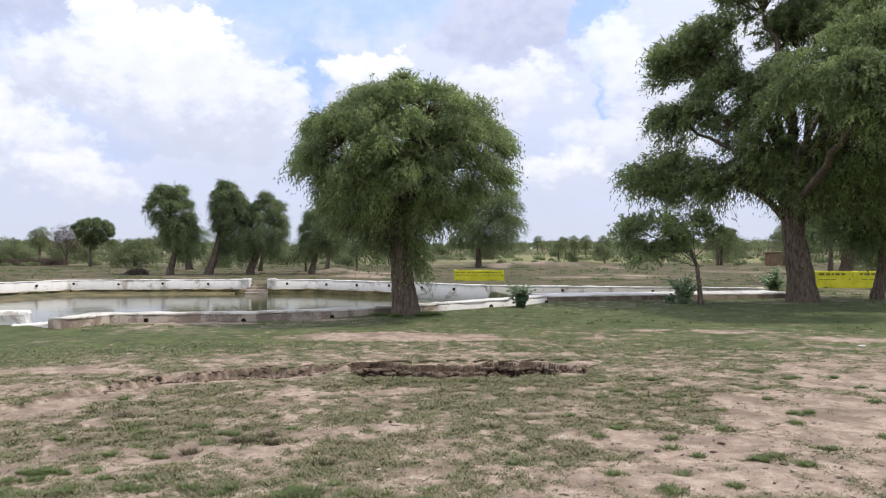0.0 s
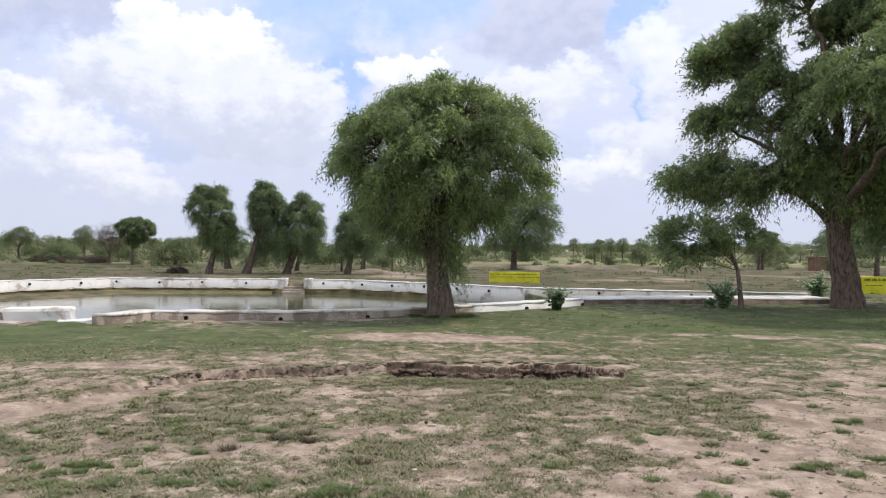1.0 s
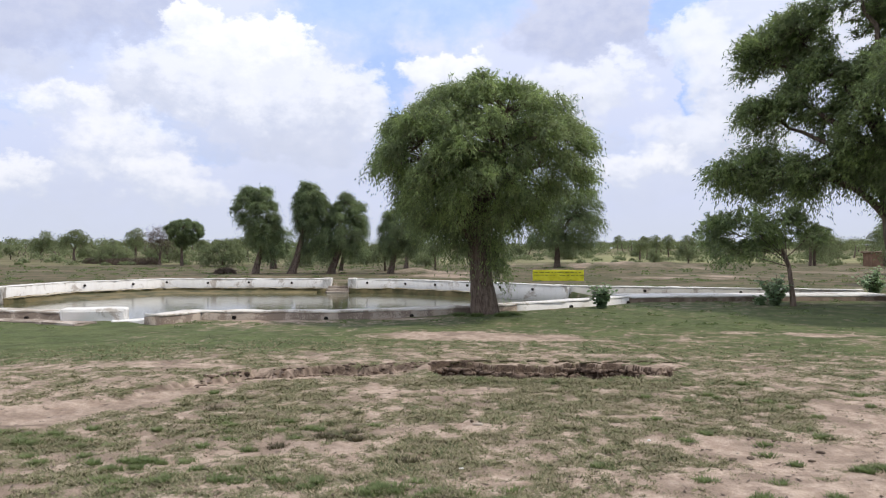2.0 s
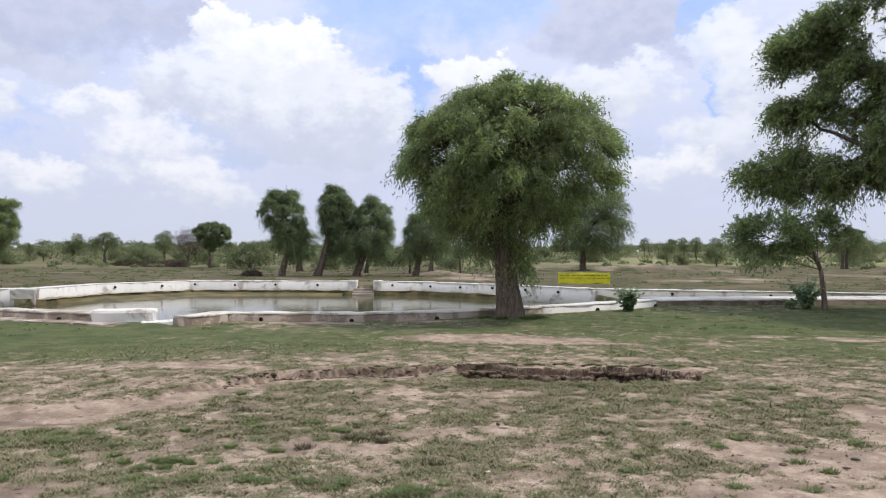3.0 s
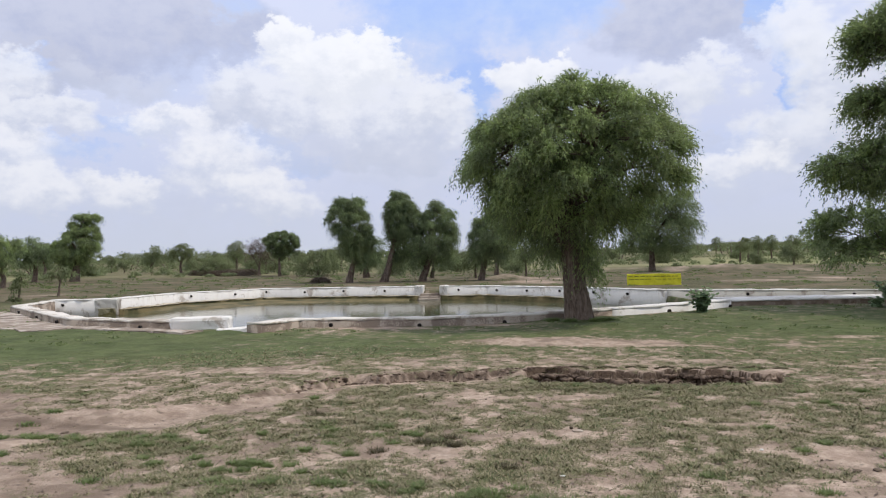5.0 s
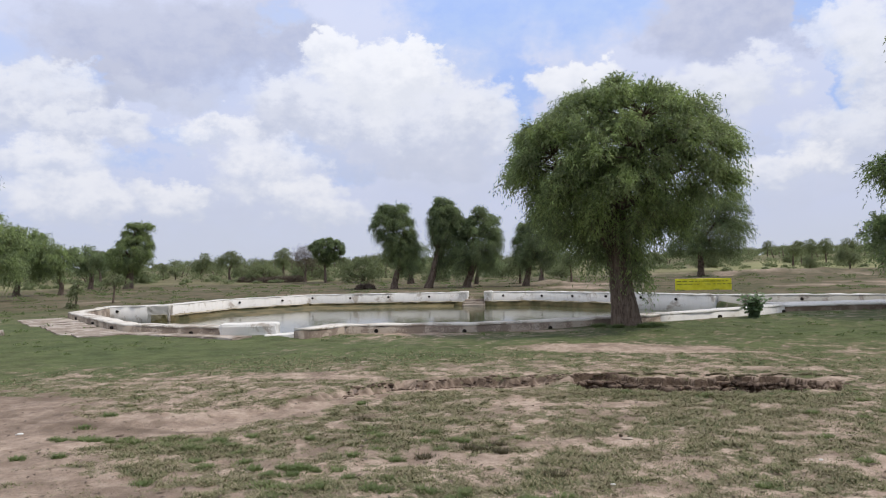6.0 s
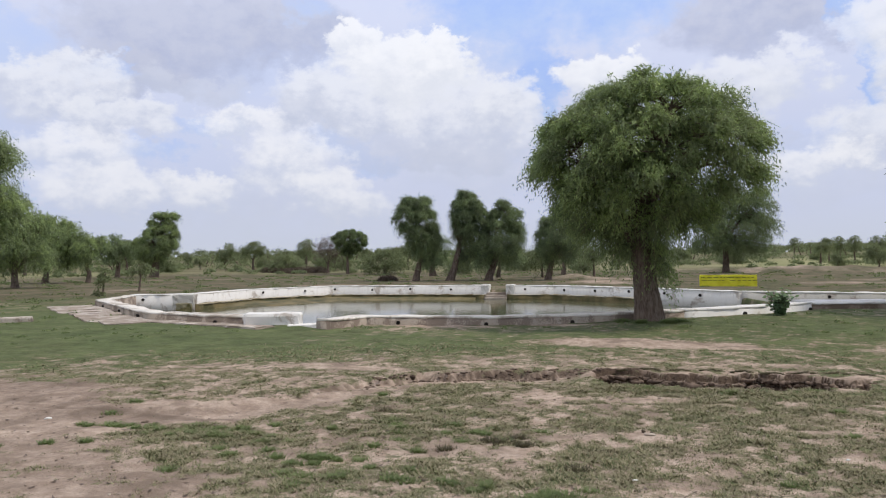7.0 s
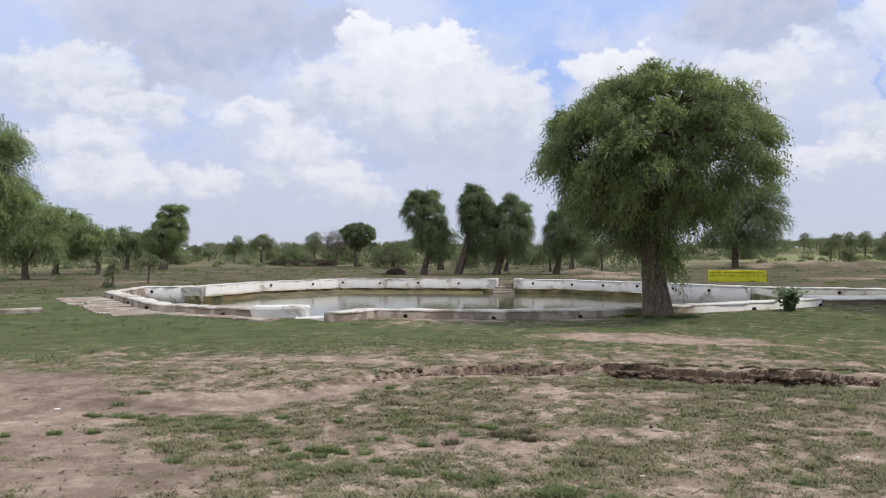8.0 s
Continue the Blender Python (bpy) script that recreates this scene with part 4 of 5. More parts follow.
    a, w, l, h = o[pick], way[pick], length[pick][:, None], hang[pick][:, None]
    tip = a + w * l * 0.95 - np.array([0, 0, 1.0]) * h * l * 0.9
    mid_p = a + w * l * 0.5 - np.array([0, 0, 1.0]) * h * l * 0.25
    wide = unit(np.cross(w, rng.normal(0, 1, w.shape))) * (0.002 + 0.05 * size)
    V, Q = joined(twigs)
    Vs = np.stack([a - wide, a + wide, mid_p + wide * 0.7, mid_p - wide * 0.7, tip, tip], 1)[:, :5].reshape(-1, 3)
    i = np.arange(len(a))[:, None] * 5 + len(V)
    part_mesh("twig_work", mesh_from("twig_work", np.concatenate([V, Vs]), np.concatenate([Q, i + [0, 1, 2, 3]]), i + [3, 2, 4], mat=BARK), root, kind="stuff")
    return root


rng = np.random.default_rng(11)
NEAR = dict(droop=0.6, clumps=19.0, sprays=50, per=15, size=0.088, slim=0.20, spread_r=0.30, spray=0.42)
DOME = [(1.3, -0.7, 0.75), (1.8, -1.2, 1.0), (2.4, -1.75, 1.25), (3.0, -2.6, 2.2), (3.6, -3.15, 2.95), (4.1, -3.1, 3.15), (4.5, -2.85, 3.05), (4.9, -2.5, 2.75), (5.2, -2.1, 2.3), (5.5, -1.5, 1.5), (5.75, -0.9, 0.6)]
TOPS = boughs(rng, DOME, 0.85, 84, 0.55, 0.95, 0.2)
mid = feathery_tree("desert_tree", 11, [(0, 0, 0), (-0.08, 0, 0.72), (-0.15, 0, 1.3), (-0.2, 0, 1.8), (-0.2, 0, 2.4), (-0.12, 0, 3.2)], 0.31,
                    mass_lobes(rng, TOPS, 11.0, 0.18, 0.34), [(x * 0.8, y * 0.8, z - 0.3) for x, y, z, _, _, _ in TOPS[:22:2] if z > 2.2],
                    "rounded green thorn tree with drooping twigs beside the pond wall", LEAF, sprays=40, per=13, size=0.080, slim=0.17, spray=0.34, droop=0.8)
stand(mid, -0.96, 18.68, 2.9)
rng = np.random.default_rng(12)
BIG = dict(NEAR, clumps=5.2, sprays=46, per=15, size=0.115, slim=0.21, spread_r=0.56, spray=0.55)
MASSES = [(-4.6, -0.3, 4.5, 1.3, 1.0, 0.75), (-3.6, 0.3, 4.4, 1.3, 1.1, 0.7), (-2.5, -0.2, 4.3, 1.1, 0.95, 0.7), (-1.6, -0.1, 4.4, 0.9, 0.8, 0.6), (-4.0, 0.2, 6.4, 1.2, 0.85, 0.7), (-2.9, -0.3, 6.7, 1.1, 0.9, 0.8), (-3.9, 0.0, 8.2, 1.3, 1.0, 0.9), (-2.9, 0.2, 8.8, 1.35, 1.2, 1.0), (-2.3, 0.0, 7.8, 1.1, 0.9, 0.8),
          (-1.9, 0.3, 6.0, 1.0, 0.9, 0.6), (0.5, -1.2, 6.5, 1.5, 1.1, 1.0), (-0.7, -0.3, 7.0, 1.3, 1.0, 1.0), (-0.9, -0.8, 5.3, 1.2, 1.0, 0.9), (1.7, 0.2, 6.0, 1.5, 1.2, 1.0), (0.0, 0.5, 9.0, 1.6, 1.2, 1.1), (-1.2, -0.4, 10.2, 1.5, 1.2, 1.0), (1.6, -0.8, 8.5, 1.6, 1.2, 1.0), (3.0, -0.3, 8.3, 1.7, 1.4, 1.0),
          (1.6, -1.2, 4.9, 1.6, 1.1, 1.0), (3.2, 0.6, 6.4, 1.7, 1.5, 1.0), (0.1, -0.5, 4.0, 1.3, 0.8, 1.0), (-0.8, -0.2, 4.4, 1.0, 0.6, 0.9), (0.9, -0.8, 4.3, 1.2, 0.8, 1.0), (2.2, 0.2, 3.8, 1.5, 1.0, 0.9), (0.6, 0, 11.4, 1.9, 1.4, 1.0), (2.8, 0.5, 10.7, 2.0, 1.5, 1.0), (4.2, 0, 7.2, 1.6, 1.6, 1.0),
          (0.6, -3.2, 6.6, 1.7, 1.2, 0.9), (2.2, -3.4, 7.6, 1.8, 1.4, 0.9), (1.5, -5.0, 6.0, 1.4, 1.1, 0.9), (2.6, -4.6, 4.9, 1.5, 1.0, 0.9)]
big = feathery_tree("desert_tree", 12, [(0, 0, 0), (-0.1, 0, 1.01), (-0.23, 0, 1.96), (-0.33, 0, 2.81), (-0.23, 0, 3.85), (0.1, 0, 5.2)], 0.42,
                    mass_lobes(rng, [(x, y, z, 1.16 * rw, 1.16 * rh, full * 1.2) for x, y, z, rw, rh, full in MASSES], 13.0, 0.22, 0.45, 0.2), [(x, y, z - (0.1 if x < -2.2 else 0.4) * h) for x, y, z, _, h, _ in MASSES],
                    "very tall spreading thorn tree with dense dark green crown", LEAF, sprays=38, per=12, size=0.115, slim=0.18, spray=0.46, droop=0.55, limb=0.36)
stand(big, 12.02, 24.29, -26.3)
tr2 = make_tree("desert_tree", 13, [(-0.05, 0, 0.0), (0.09, 0, 0.99), (0.22, 0, 1.97), (0.34, 0, 2.75)], 0.21,
                [(-0.25, -0.3, 2.76, 1.2, 1.07), (0.59, -0.45, 3.69, 1.9, 1.8), (-0.9, 0.6, 3.0, 1.6, 1.3), (0.2, 1.2, 3.2, 1.6, 1.0), (1.08, -0.12, 3.3, 1.34, 1.1), (-0.07, -0.39, 3.92, 1.2, 1.07), (0.74, -0.49, 2.9, 1.07, 0.7)],
                "leaning dark-trunked tree with low hanging foliage", leaf=LEAF_DARK, **dict(BIG, clumps=6.5))
stand(tr2, 15.2, 25.4, -30.9)
MIDDLE = dict(clumps=6.5, sprays=42, per=15, size=0.12, slim=0.22, spread_r=0.55, spray=0.6, sides=10)
t3 = make_tree("desert_tree", 14, [(0, 0, 0), (-0.02, 0, 1.56), (-0.07, 0, 2.45)], 0.38,
               [(-0.25, -0.19, 3.94, 2.34, 1.56), (1.06, 0.8, 4.26, 2.34, 1.95), (-1.34, 0.58, 3.55, 1.76, 1.37), (2.07, 0.51, 3.32, 1.95, 1.76), (0.27, -0.53, 5.67, 2.74, 1.95), (-1.8, 0.2, 4.1, 1.7, 1.0), (1.3, -0.4, 4.3, 2.0, 1.1)],
               "thick-trunked tree behind the yellow painted wall", leaf=LEAF_DARK, **MIDDLE)
stand(t3, 21.37, 38.46, -29.1)
small = make_tree("sapling_tree", 15, [(0.02, 0, 0), (-0.05, 0, 0.81), (-0.14, 0, 1.39), (-0.31, 0, 1.87)], 0.085,
                  [(-2.25, 0.2, 2.34, 0.7, 0.7), (-1.45, -0.3, 2.65, 0.83, 0.61), (-0.72, 0.3, 2.47, 0.74, 0.74), (-0.25, 0, 2.84, 0.7, 0.48), (-1.83, -0.2, 1.78, 0.78, 0.39), (-2.45, 0.3, 2.89, 0.48, 0.39),
                   (-1.09, 0, 1.78, 0.57, 0.33), (0.48, 0.2, 2.26, 0.61, 0.39)],
                  "small slender tree with a wide low crown", leaf=LEAF, **dict(NEAR, clumps=15.0, sprays=44, per=12, size=0.085, slim=0.26, spread_r=0.34, spray=0.3, droop=0.5, fork=0.45))
stand(small, 8.12, 22.98, -19.4, 0.0, 0.925)

GROVE = "trees beyond the pond"
for seed, x, y, turn, r, trunk, leafy, profile, label in [
    (21, -19.97, 53.39, 20.5, 0.26, [(-0.08, 0, 0), (0.15, 0, 1.03), (0.39, 0, 1.95), (0.4, 0, 2.8)], LEAF_DARK,
     [(1.9, 0.4, 1.6), (2.5, -0.2, 1.8), (3.3, -1.0, 1.9), (4.4, -1.55, 1.85), (5.2, -1.9, 1.75), (5.8, -1.6, 1.45), (6.3, -0.8, 0.9)], "bushy-headed tree leaning on a curved trunk"),
    (23, -17.44, 54.27, 17.8, 0.3, [(-0.08, 0, 0), (0.32, 0, 1.11), (0.64, 0, 2.37), (0.88, 0, 3.43)], LEAF_DARK,
     [(2.0, 0.7, 1.4), (2.6, 0.5, 1.6), (3.3, 0.4, 1.9), (4.4, 0.2, 2.4), (5.3, 0.0, 2.8), (6.1, 0.15, 2.6), (6.7, 0.8, 1.8)], "tall narrow tree with a strongly leaning trunk"),
    (24, -14.58, 55.1, 14.8, 0.3, [(-0.08, 0, 0), (0.29, 0, 1.01), (0.62, 0, 1.96), (0.8, 0, 2.8)], LEAF_DARK,
     [(1.8, -1.6, 1.8), (2.2, -1.8, 2.3), (2.8, -1.6, 2.7), (3.5, -1.0, 3.0), (4.4, -0.5, 3.05), (5.3, 0.0, 2.6), (5.9, 0.5, 1.8)], "broad leaning tree with drooping dark foliage"),
    (26, -10.06, 56.11, 10.2, 0.25, [(-0.09, 0, 0), (0.13, 0, 1.09), (0.3, 0, 2.4), (0.4, 0, 3.1)], LEAF_DARK,
     [(1.9, -0.3, 1.5), (2.2, -0.8, 2.2), (2.7, -1.1, 2.6), (3.6, -1.1, 2.6), (4.6, -0.7, 2.3), (5.3, 0.3, 1.6)], "grey-trunked tree partly behind the large one"),
    (28, 3.56, 73.91, -2.8, 0.32, [(0.06, 0, 0), (0.06, 0, 1.21), (0.06, 0, 2.64), (0.2, 0, 3.6)], LEAF_DARK,
     [(2.5, -2.6, 3.6), (3.0, -3.3, 4.5), (4.0, -3.6, 5.2), (5.4, -3.0, 5.3), (6.6, -1.5, 4.9), (7.6, 0.5, 3.6)], "wide dark tree standing behind the yellow board"),
    (33, -56.71, 67.5, 40.0, 0.45, [(0, 0, 0), (0.24, 0, 1.4), (0.49, 0, 2.6), (0.6, 0, 3.5)], LEAF,
     [(2.2, -1.6, 1.2), (2.9, -2.2, 1.9), (3.6, -2.2, 2.7), (4.5, -1.8, 3.0), (5.3, -0.8, 2.9), (6.3, -0.5, 2.8), (7.0, 0.3, 2.3)], "tall thick-trunked tree with a domed crown"),
]:
    rng = np.random.default_rng(seed)
    far = math.hypot(x, y)
    big_r = max(row[2] - row[1] for row in profile) / 4.0
    tops = boughs(rng, profile, 0.9, 34, 0.5 * big_r, 0.95 * big_r)
    tree = feathery_tree("desert_tree", seed, trunk, r, mass_lobes(rng, tops, 8.0 / big_r, 0.27 * big_r, 0.48 * big_r), [(a * 0.8, b * 0.8, c - 0.3) for a, b, c, _, _, _ in tops[:16:2]], label, leafy,
                         sprays=44, per=10, size=0.065 + 0.0009 * far, slim=0.16, spray=0.46, droop=1.0, group=GROVE, sides=10, stems=0.2, lift=0.25)
    stand(tree, x, y, turn)
for seed, x, y, turn, r, trunk, lobes, label in [
    (22, -21.76, 62.31, 19.3, 0.27, [(0.05, 0, 0), (-0.05, 0, 1.27), (-0.09, 0, 2.0)], [(0.5, 0.27, 2.73, 1.19, 1.52), (-0.19, 0.26, 2.0, 1.19, 1.19), (0.73, 0.25, 1.76, 0.87, 1.09)], "short dense tree behind the grove"),
    (25, -16.1, 64.01, 14.1, 0.2, [(0, 0, 0), (0.19, 0, 1.26), (0.29, 0, 2.01)], [(-0.96, -0.02, 1.76, 1.32, 0.95), (1.2, -0.38, 2.01, 1.32, 1.16)], "low tree half hidden in the grove"),
    (27, -12.0, 75.05, 9.1, 0.25, [(0.06, 0, 0), (0.17, 0, 1.2), (0.29, 0, 2.66)], [(0.69, 0.44, 3.25, 1.55, 1.67), (1.85, 0.08, 4.42, 1.55, 1.67)], "straight-trunked tree farther off in the grove"),
    (29, -45.27, 39.63, 48.8, 0.25, [(0, 0, 0), (-0.03, 0, 1.01), (0.04, 0, 1.81)], [(-0.34, -0.35, 3.22, 2.26, 1.72), (0.61, 0.05, 4.45, 2.04, 1.93), (-0.86, -0.05, 5.02, 1.93, 1.93), (0.89, -0.25, 2.62, 1.88, 1.4), (-1.22, 0.78, 2.63, 1.72, 1.4)], "full green tree on a short straight trunk"),
    (30, -57.2, 53.28, 47.0, 0.32, [(0, 0, 0), (0.14, 0, 1.0), (0.29, 0, 2.0)], [(0.62, -0.44, 4.0, 2.06, 2.33), (1.58, -0.13, 4.3, 2.06, 1.65), (0.86, -0.43, 2.7, 2.06, 1.51), (-0.32, 0.19, 4.3, 1.92, 2.33)], "green tree with a leaning trunk on the far grass"),
    (31, -52.57, 53.72, 44.4, 0.22, [(0, 0, 0), (0.14, 0, 0.8), (-0.08, 0, 1.5), (0.29, 0, 2.2)], [(-1.02, -0.3, 3.8, 1.93, 1.42), (-0.09, -0.2, 2.95, 1.68, 1.03), (-1.5, 0.33, 2.95, 1.68, 1.16), (0.63, -0.24, 3.7, 1.29, 0.9)], "crooked dark-trunked tree with spreading crown"),
    (32, -64.25, 70.2, 42.5, 0.3, [(0, 0, 0), (0.13, 0, 1.2), (0.13, 0, 2.3)], [(-0.54, 0.09, 4.0, 2.09, 1.29), (0.7, 0.59, 3.4, 1.61, 1.13), (-1.16, -0.58, 3.0, 1.77, 1.29)], "rounded tree on the far grass"),
    (34, -32.12, 24.12, 53.1, 0.35, [(0, 0, 0), (0.11, 0, 1.5), (0.22, 0, 2.8)], [(1.76, 0, 5.7, 2.06, 1.69), (1.09, 0, 6.7, 2.25, 1.88), (1.99, 0, 4.1, 1.69, 1.5), (0.64, -0.5, 4.5, 3.0, 2.25), (0.01, 0, 6.1, 2.63, 2.63), (-0.84, 0.3, 4.8, 2.25, 2.25), (2.33, 0, 6.7, 0.83, 0.83), (1.54, 0.3, 2.8, 1.88, 1.31)], "large leafy tree at the edge of the grass"),
]:
    far = math.hypot(x, y)
    opts = dict(MIDDLE, size=0.085 + 0.0008 * far, clumps=6.0, slim=0.17)
    stand(make_tree("desert_tree", seed, trunk, r, lobes, label, group=GROVE, leaf=LEAF if seed in (29, 30, 31, 34) else LEAF_DARK, **opts), x, y, turn)

FAR = dict(clumps=4.0, sprays=26, per=8, size=0.22, slim=0.34, spread_r=0.7, spray=0.7, sides=7, leaf=LEAF_DARK)
rng = np.random.default_rng(41)
FAN = boughs(rng, [(2.5, -0.35, 0.5), (3.1, -1.0, 1.4), (3.7, -1.6, 2.2), (4.2, -2.0, 2.7), (4.7, -2.1, 2.8), (5.2, -1.5, 2.1), (5.6, -0.5, 1.0)], 0.95, 60, 0.28, 0.48, 0.25)
acacia = feathery_tree("umbrella_acacia", 41, [(0, 0, 0), (0, 0, 1.3), (-0.05, 0, 2.4)], 0.2, mass_lobes(rng, FAN, 14.0, 0.16, 0.3, 0.1),
                       [(-1.0, 0.3, 4.4), (0.1, -0.8, 4.8), (1.5, 0.2, 4.5), (0.5, 0.9, 4.6), (0.4, 0, 3.8)], "flat-topped acacia on a straight trunk", LEAF_DARK,
                       sprays=22, per=8, size=0.13, slim=0.22, spray=0.32, droop=0.15, sides=8, limb=0.3)
stand(acacia, -43.15, 89.1, 25.8)
dry = make_tree("bare_tree", 42, [(0, 0, 0), (0.0, 0, 0.9), (0.05, 0, 1.5)], 0.2,
                [(0, 0, 3.0, 1.6, 1.5), (-1.3, 0.2, 2.9, 1.2, 1.2), (1.3, -0.1, 2.9, 1.2, 1.2), (0.2, 0.3, 4.0, 1.3, 1.0)], "grey half-leafless tree with fine twigs",
                **dict(FAR, leaf=THORN, sprays=12, per=6, size=0.30, slim=0.06, droop=-0.2, clumps=9.0))
stand(dry, -47.6, 92.0, 26)
for seed, x, y, turn, trunk, r, lobes in [
    (35, -28.31, 29.89, 43.4, [(0, 0, 0), (0.05, 0, 0.56), (0.11, 0, 0.99)], 0.05, [(0.14, -0.05, 1.2, 0.28, 0.21), (-0.05, -0.09, 0.85, 0.28, 0.21), (0.19, -0.01, 0.79, 0.21, 0.21), (0.0, -0.13, 0.15, 0.42, 0.17)]),
    (36, -30.32, 34.81, 41.0, [(0, 0, 0), (0.06, 0, 0.56), (0.13, 0, 1.06)], 0.06, [(0.01, 0.12, 1.56, 0.85, 0.46), (-0.21, 0.23, 1.13, 0.69, 0.31), (0.41, 0.27, 1.22, 0.54, 0.39)])]:
    stand(make_tree("sapling", seed, trunk, r, lobes, "thin young tree growing in the grass", leaf=LEAF_HAZED, clumps=16.0, sprays=18, per=9, size=0.08, slim=0.3, spread_r=0.2, spray=0.22, sides=7, fork=0.3), x, y, turn)

# scattered trees farther out: a few shapes, each set at several spots
KINDS = []
for k, (trunk, r, lobes) in enumerate([
    ([(0, 0, 0), (0.1, 0, 1.2), (0.0, 0, 2.2)], 0.22, [(0, 0, 4.2, 2.2, 1.1), (-1.4, 0.3, 3.3, 1.5, 1.0), (1.4, -0.3, 3.4, 1.5, 1.0)]),
    ([(0, 0, 0), (-0.15, 0, 0.9), (0.1, 0, 1.7)], 0.18, [(0.2, 0, 3.3, 1.7, 1.3), (-0.9, 0.4, 2.5, 1.3, 1.0), (1.0, 0, 2.3, 1.4, 0.9)]),
    ([(0, 0, 0), (0.1, 0, 0.4), (0.1, 0, 0.8)], 0.15, [(0, 0, 1.5, 2.2, 1.2), (-1.5, 0.2, 1.1, 1.4, 0.9), (1.5, 0.2, 1.1, 1.4, 0.9), (0.3, -0.6, 2.2, 1.5, 0.9)]),
    ([(0, 0, 0), (0.05, 0, 1.5), (0.2, 0, 2.8)], 0.2, [(0.2, 0, 4.6, 1.5, 1.6), (-0.5, 0.2, 3.4, 1.2, 1.0), (0.9, 0, 3.2, 1.2, 0.9)])]):
    KINDS.append(make_tree("scrub_tree", 50 + k, trunk, r, lobes, "hazy green scrub tree on the far plain", group="scattered trees on the plain", **dict(FAR, leaf=LEAF_HAZED, size=0.17, slim=0.24, sprays=40, per=9)))
rng = random.Random(5)
spots = [(33.0, 62, 0, 1.1), (42.0, 70, 2, 1.3), (29.5, 60, 1, 0.9), (20.0, 126, 0, 0.85), (27.5, 140, 3, 0.8), (17.2, 97, 1, 0.5), (21.0, 95, 1, 0.7), (37.5, 98, 0, 1.0), (36.2, 96, 0, 1.05), (-70.0, 108, 0, 1.0), (-62.0, 112, 3, 0.95), (-79.0, 113, 1, 1.1), (-36.5, 86.0, 2, 1.15),
         (-31.0, 120, 1, 1.0), (-40.5, 105, 0, 0.9), (-12.4, 66, 1, 0.75), (-8.0, 68, 3, 0.55), (-6.0, 92, 1, 0.8), (8.0, 138, 2, 0.9), (33.0, 128, 3, 0.8), (44.0, 112, 2, 1.2), (50.0, 105, 0, 1.1),
         (-86, 96, 0, 1.1), (-94, 84, 3, 1.2), (-104, 92, 1, 1.2), (-100, 78, 0, 1.2), (-77, 92, 2, 1.2), (58, 92, 1, 1.2), (66, 104, 0, 1.2), (-52.5, 104, 2, 1.2), (-58.0, 99, 2, 1.0), (47, 80, 3, 1.0), (-21, 98, 2, 0.8), (-26, 84, 2, 0.7), (-11, 84, 2, 0.6)]
for k in range(46):
    az, d = radians(-58 + 94 * (k + rng.random()) / 46), rng.uniform(125, 230)
    spots.append((d * math.sin(az), d * math.cos(az), rng.randrange(4), rng.uniform(0.45, 0.85)))
used = set()
for x, y, k, s in spots:
    ob = KINDS[k] if k not in used else copy_thing(KINDS[k], Matrix.Identity(4))
    used.add(k)
    stand(ob, x, y, rng.uniform(0, 360), 0.05, s)

# woods to the horizon: low scrub, and trees on thin trunks
g = np.random.default_rng(8)


def far_growth(name, n, near, reach, wide, flat, lift, per, label, trunks=False):
    """Clumps of leaves scattered over the far plain; lift: height of a crown's middle over the ground, lowest and highest."""
    az = np.radians(g.uniform(-62, 42, n))
    dist = near + reach * g.uniform(0, 1, n) ** 0.9
    cx, cy = dist * np.sin(az), dist * np.cos(az)
    cz = relief(cx, cy)[0]
    rw = g.uniform(*wide, n) * (1 + dist / 600)
    rh = rw * g.uniform(*flat, n)
    up = g.uniform(*lift, n) + 0.35 * rh
    d = unit(g.normal(0, 1, (n, per, 3)))
    d[..., 2] = np.abs(d[..., 2]) * 1.1 - (0.35 if trunks else 0.15)
    lumpy = 0.75 + 0.5 * np.abs(np.sin(3 * d[..., :1] + 5 * d[..., 1:2] + cx[:, None, None]))
    p = np.stack([cx, cy, cz + up], -1)[:, None, :] + d * np.stack([rw, rw, rh * 1.2], -1)[:, None, :] * g.uniform(0.4, 1.05, (n, per, 1)) * lumpy
    a = unit(g.normal(0, 1, p.shape))
    b = unit(np.cross(a, g.normal(0, 1, p.shape)))
    s = (0.09 + dist / 1900)[:, None, None] * g.uniform(0.6, 1.3, (n, per, 1))
    V = np.stack([p - a * s, p + b * s * 0.5, p + a * s, p - b * s * 0.5], 2).reshape(-1, 3)
    me = mesh_from(name, V, quads_for(len(V)), mat=LEAF_HAZED)
    me.attributes.new("puff", "FLOAT_VECTOR", "POINT").data.foreach_set("vector", np.repeat(unit(d + np.array([0, 0, 0.3])).reshape(-1, 3), 4, 0).astype(np.float32).ravel())
    ob = tagged(new(name, me), label, "scrub", kind="stuff")
    if trunks:
        stems = []
        for k in range(n):
            lean = g.normal(0, 0.25, 2)
            P = np.array([(cx[k], cy[k], cz[k] - 0.1), (cx[k] + lean[0], cy[k] + lean[1], cz[k] + 0.5 * up[k]), (cx[k] + 2 * lean[0], cy[k] + 2 * lean[1], cz[k] + up[k] + 0.3 * rh[k])])
            stems.append(tube(P, np.array([0.16, 0.12, 0.05]), 5))
        V, Q = joined(stems)
        part_mesh("trunks", mesh_from("trunks", V, Q, mat=BARK), ob, "thin dark trunks", "stuff")
    return ob


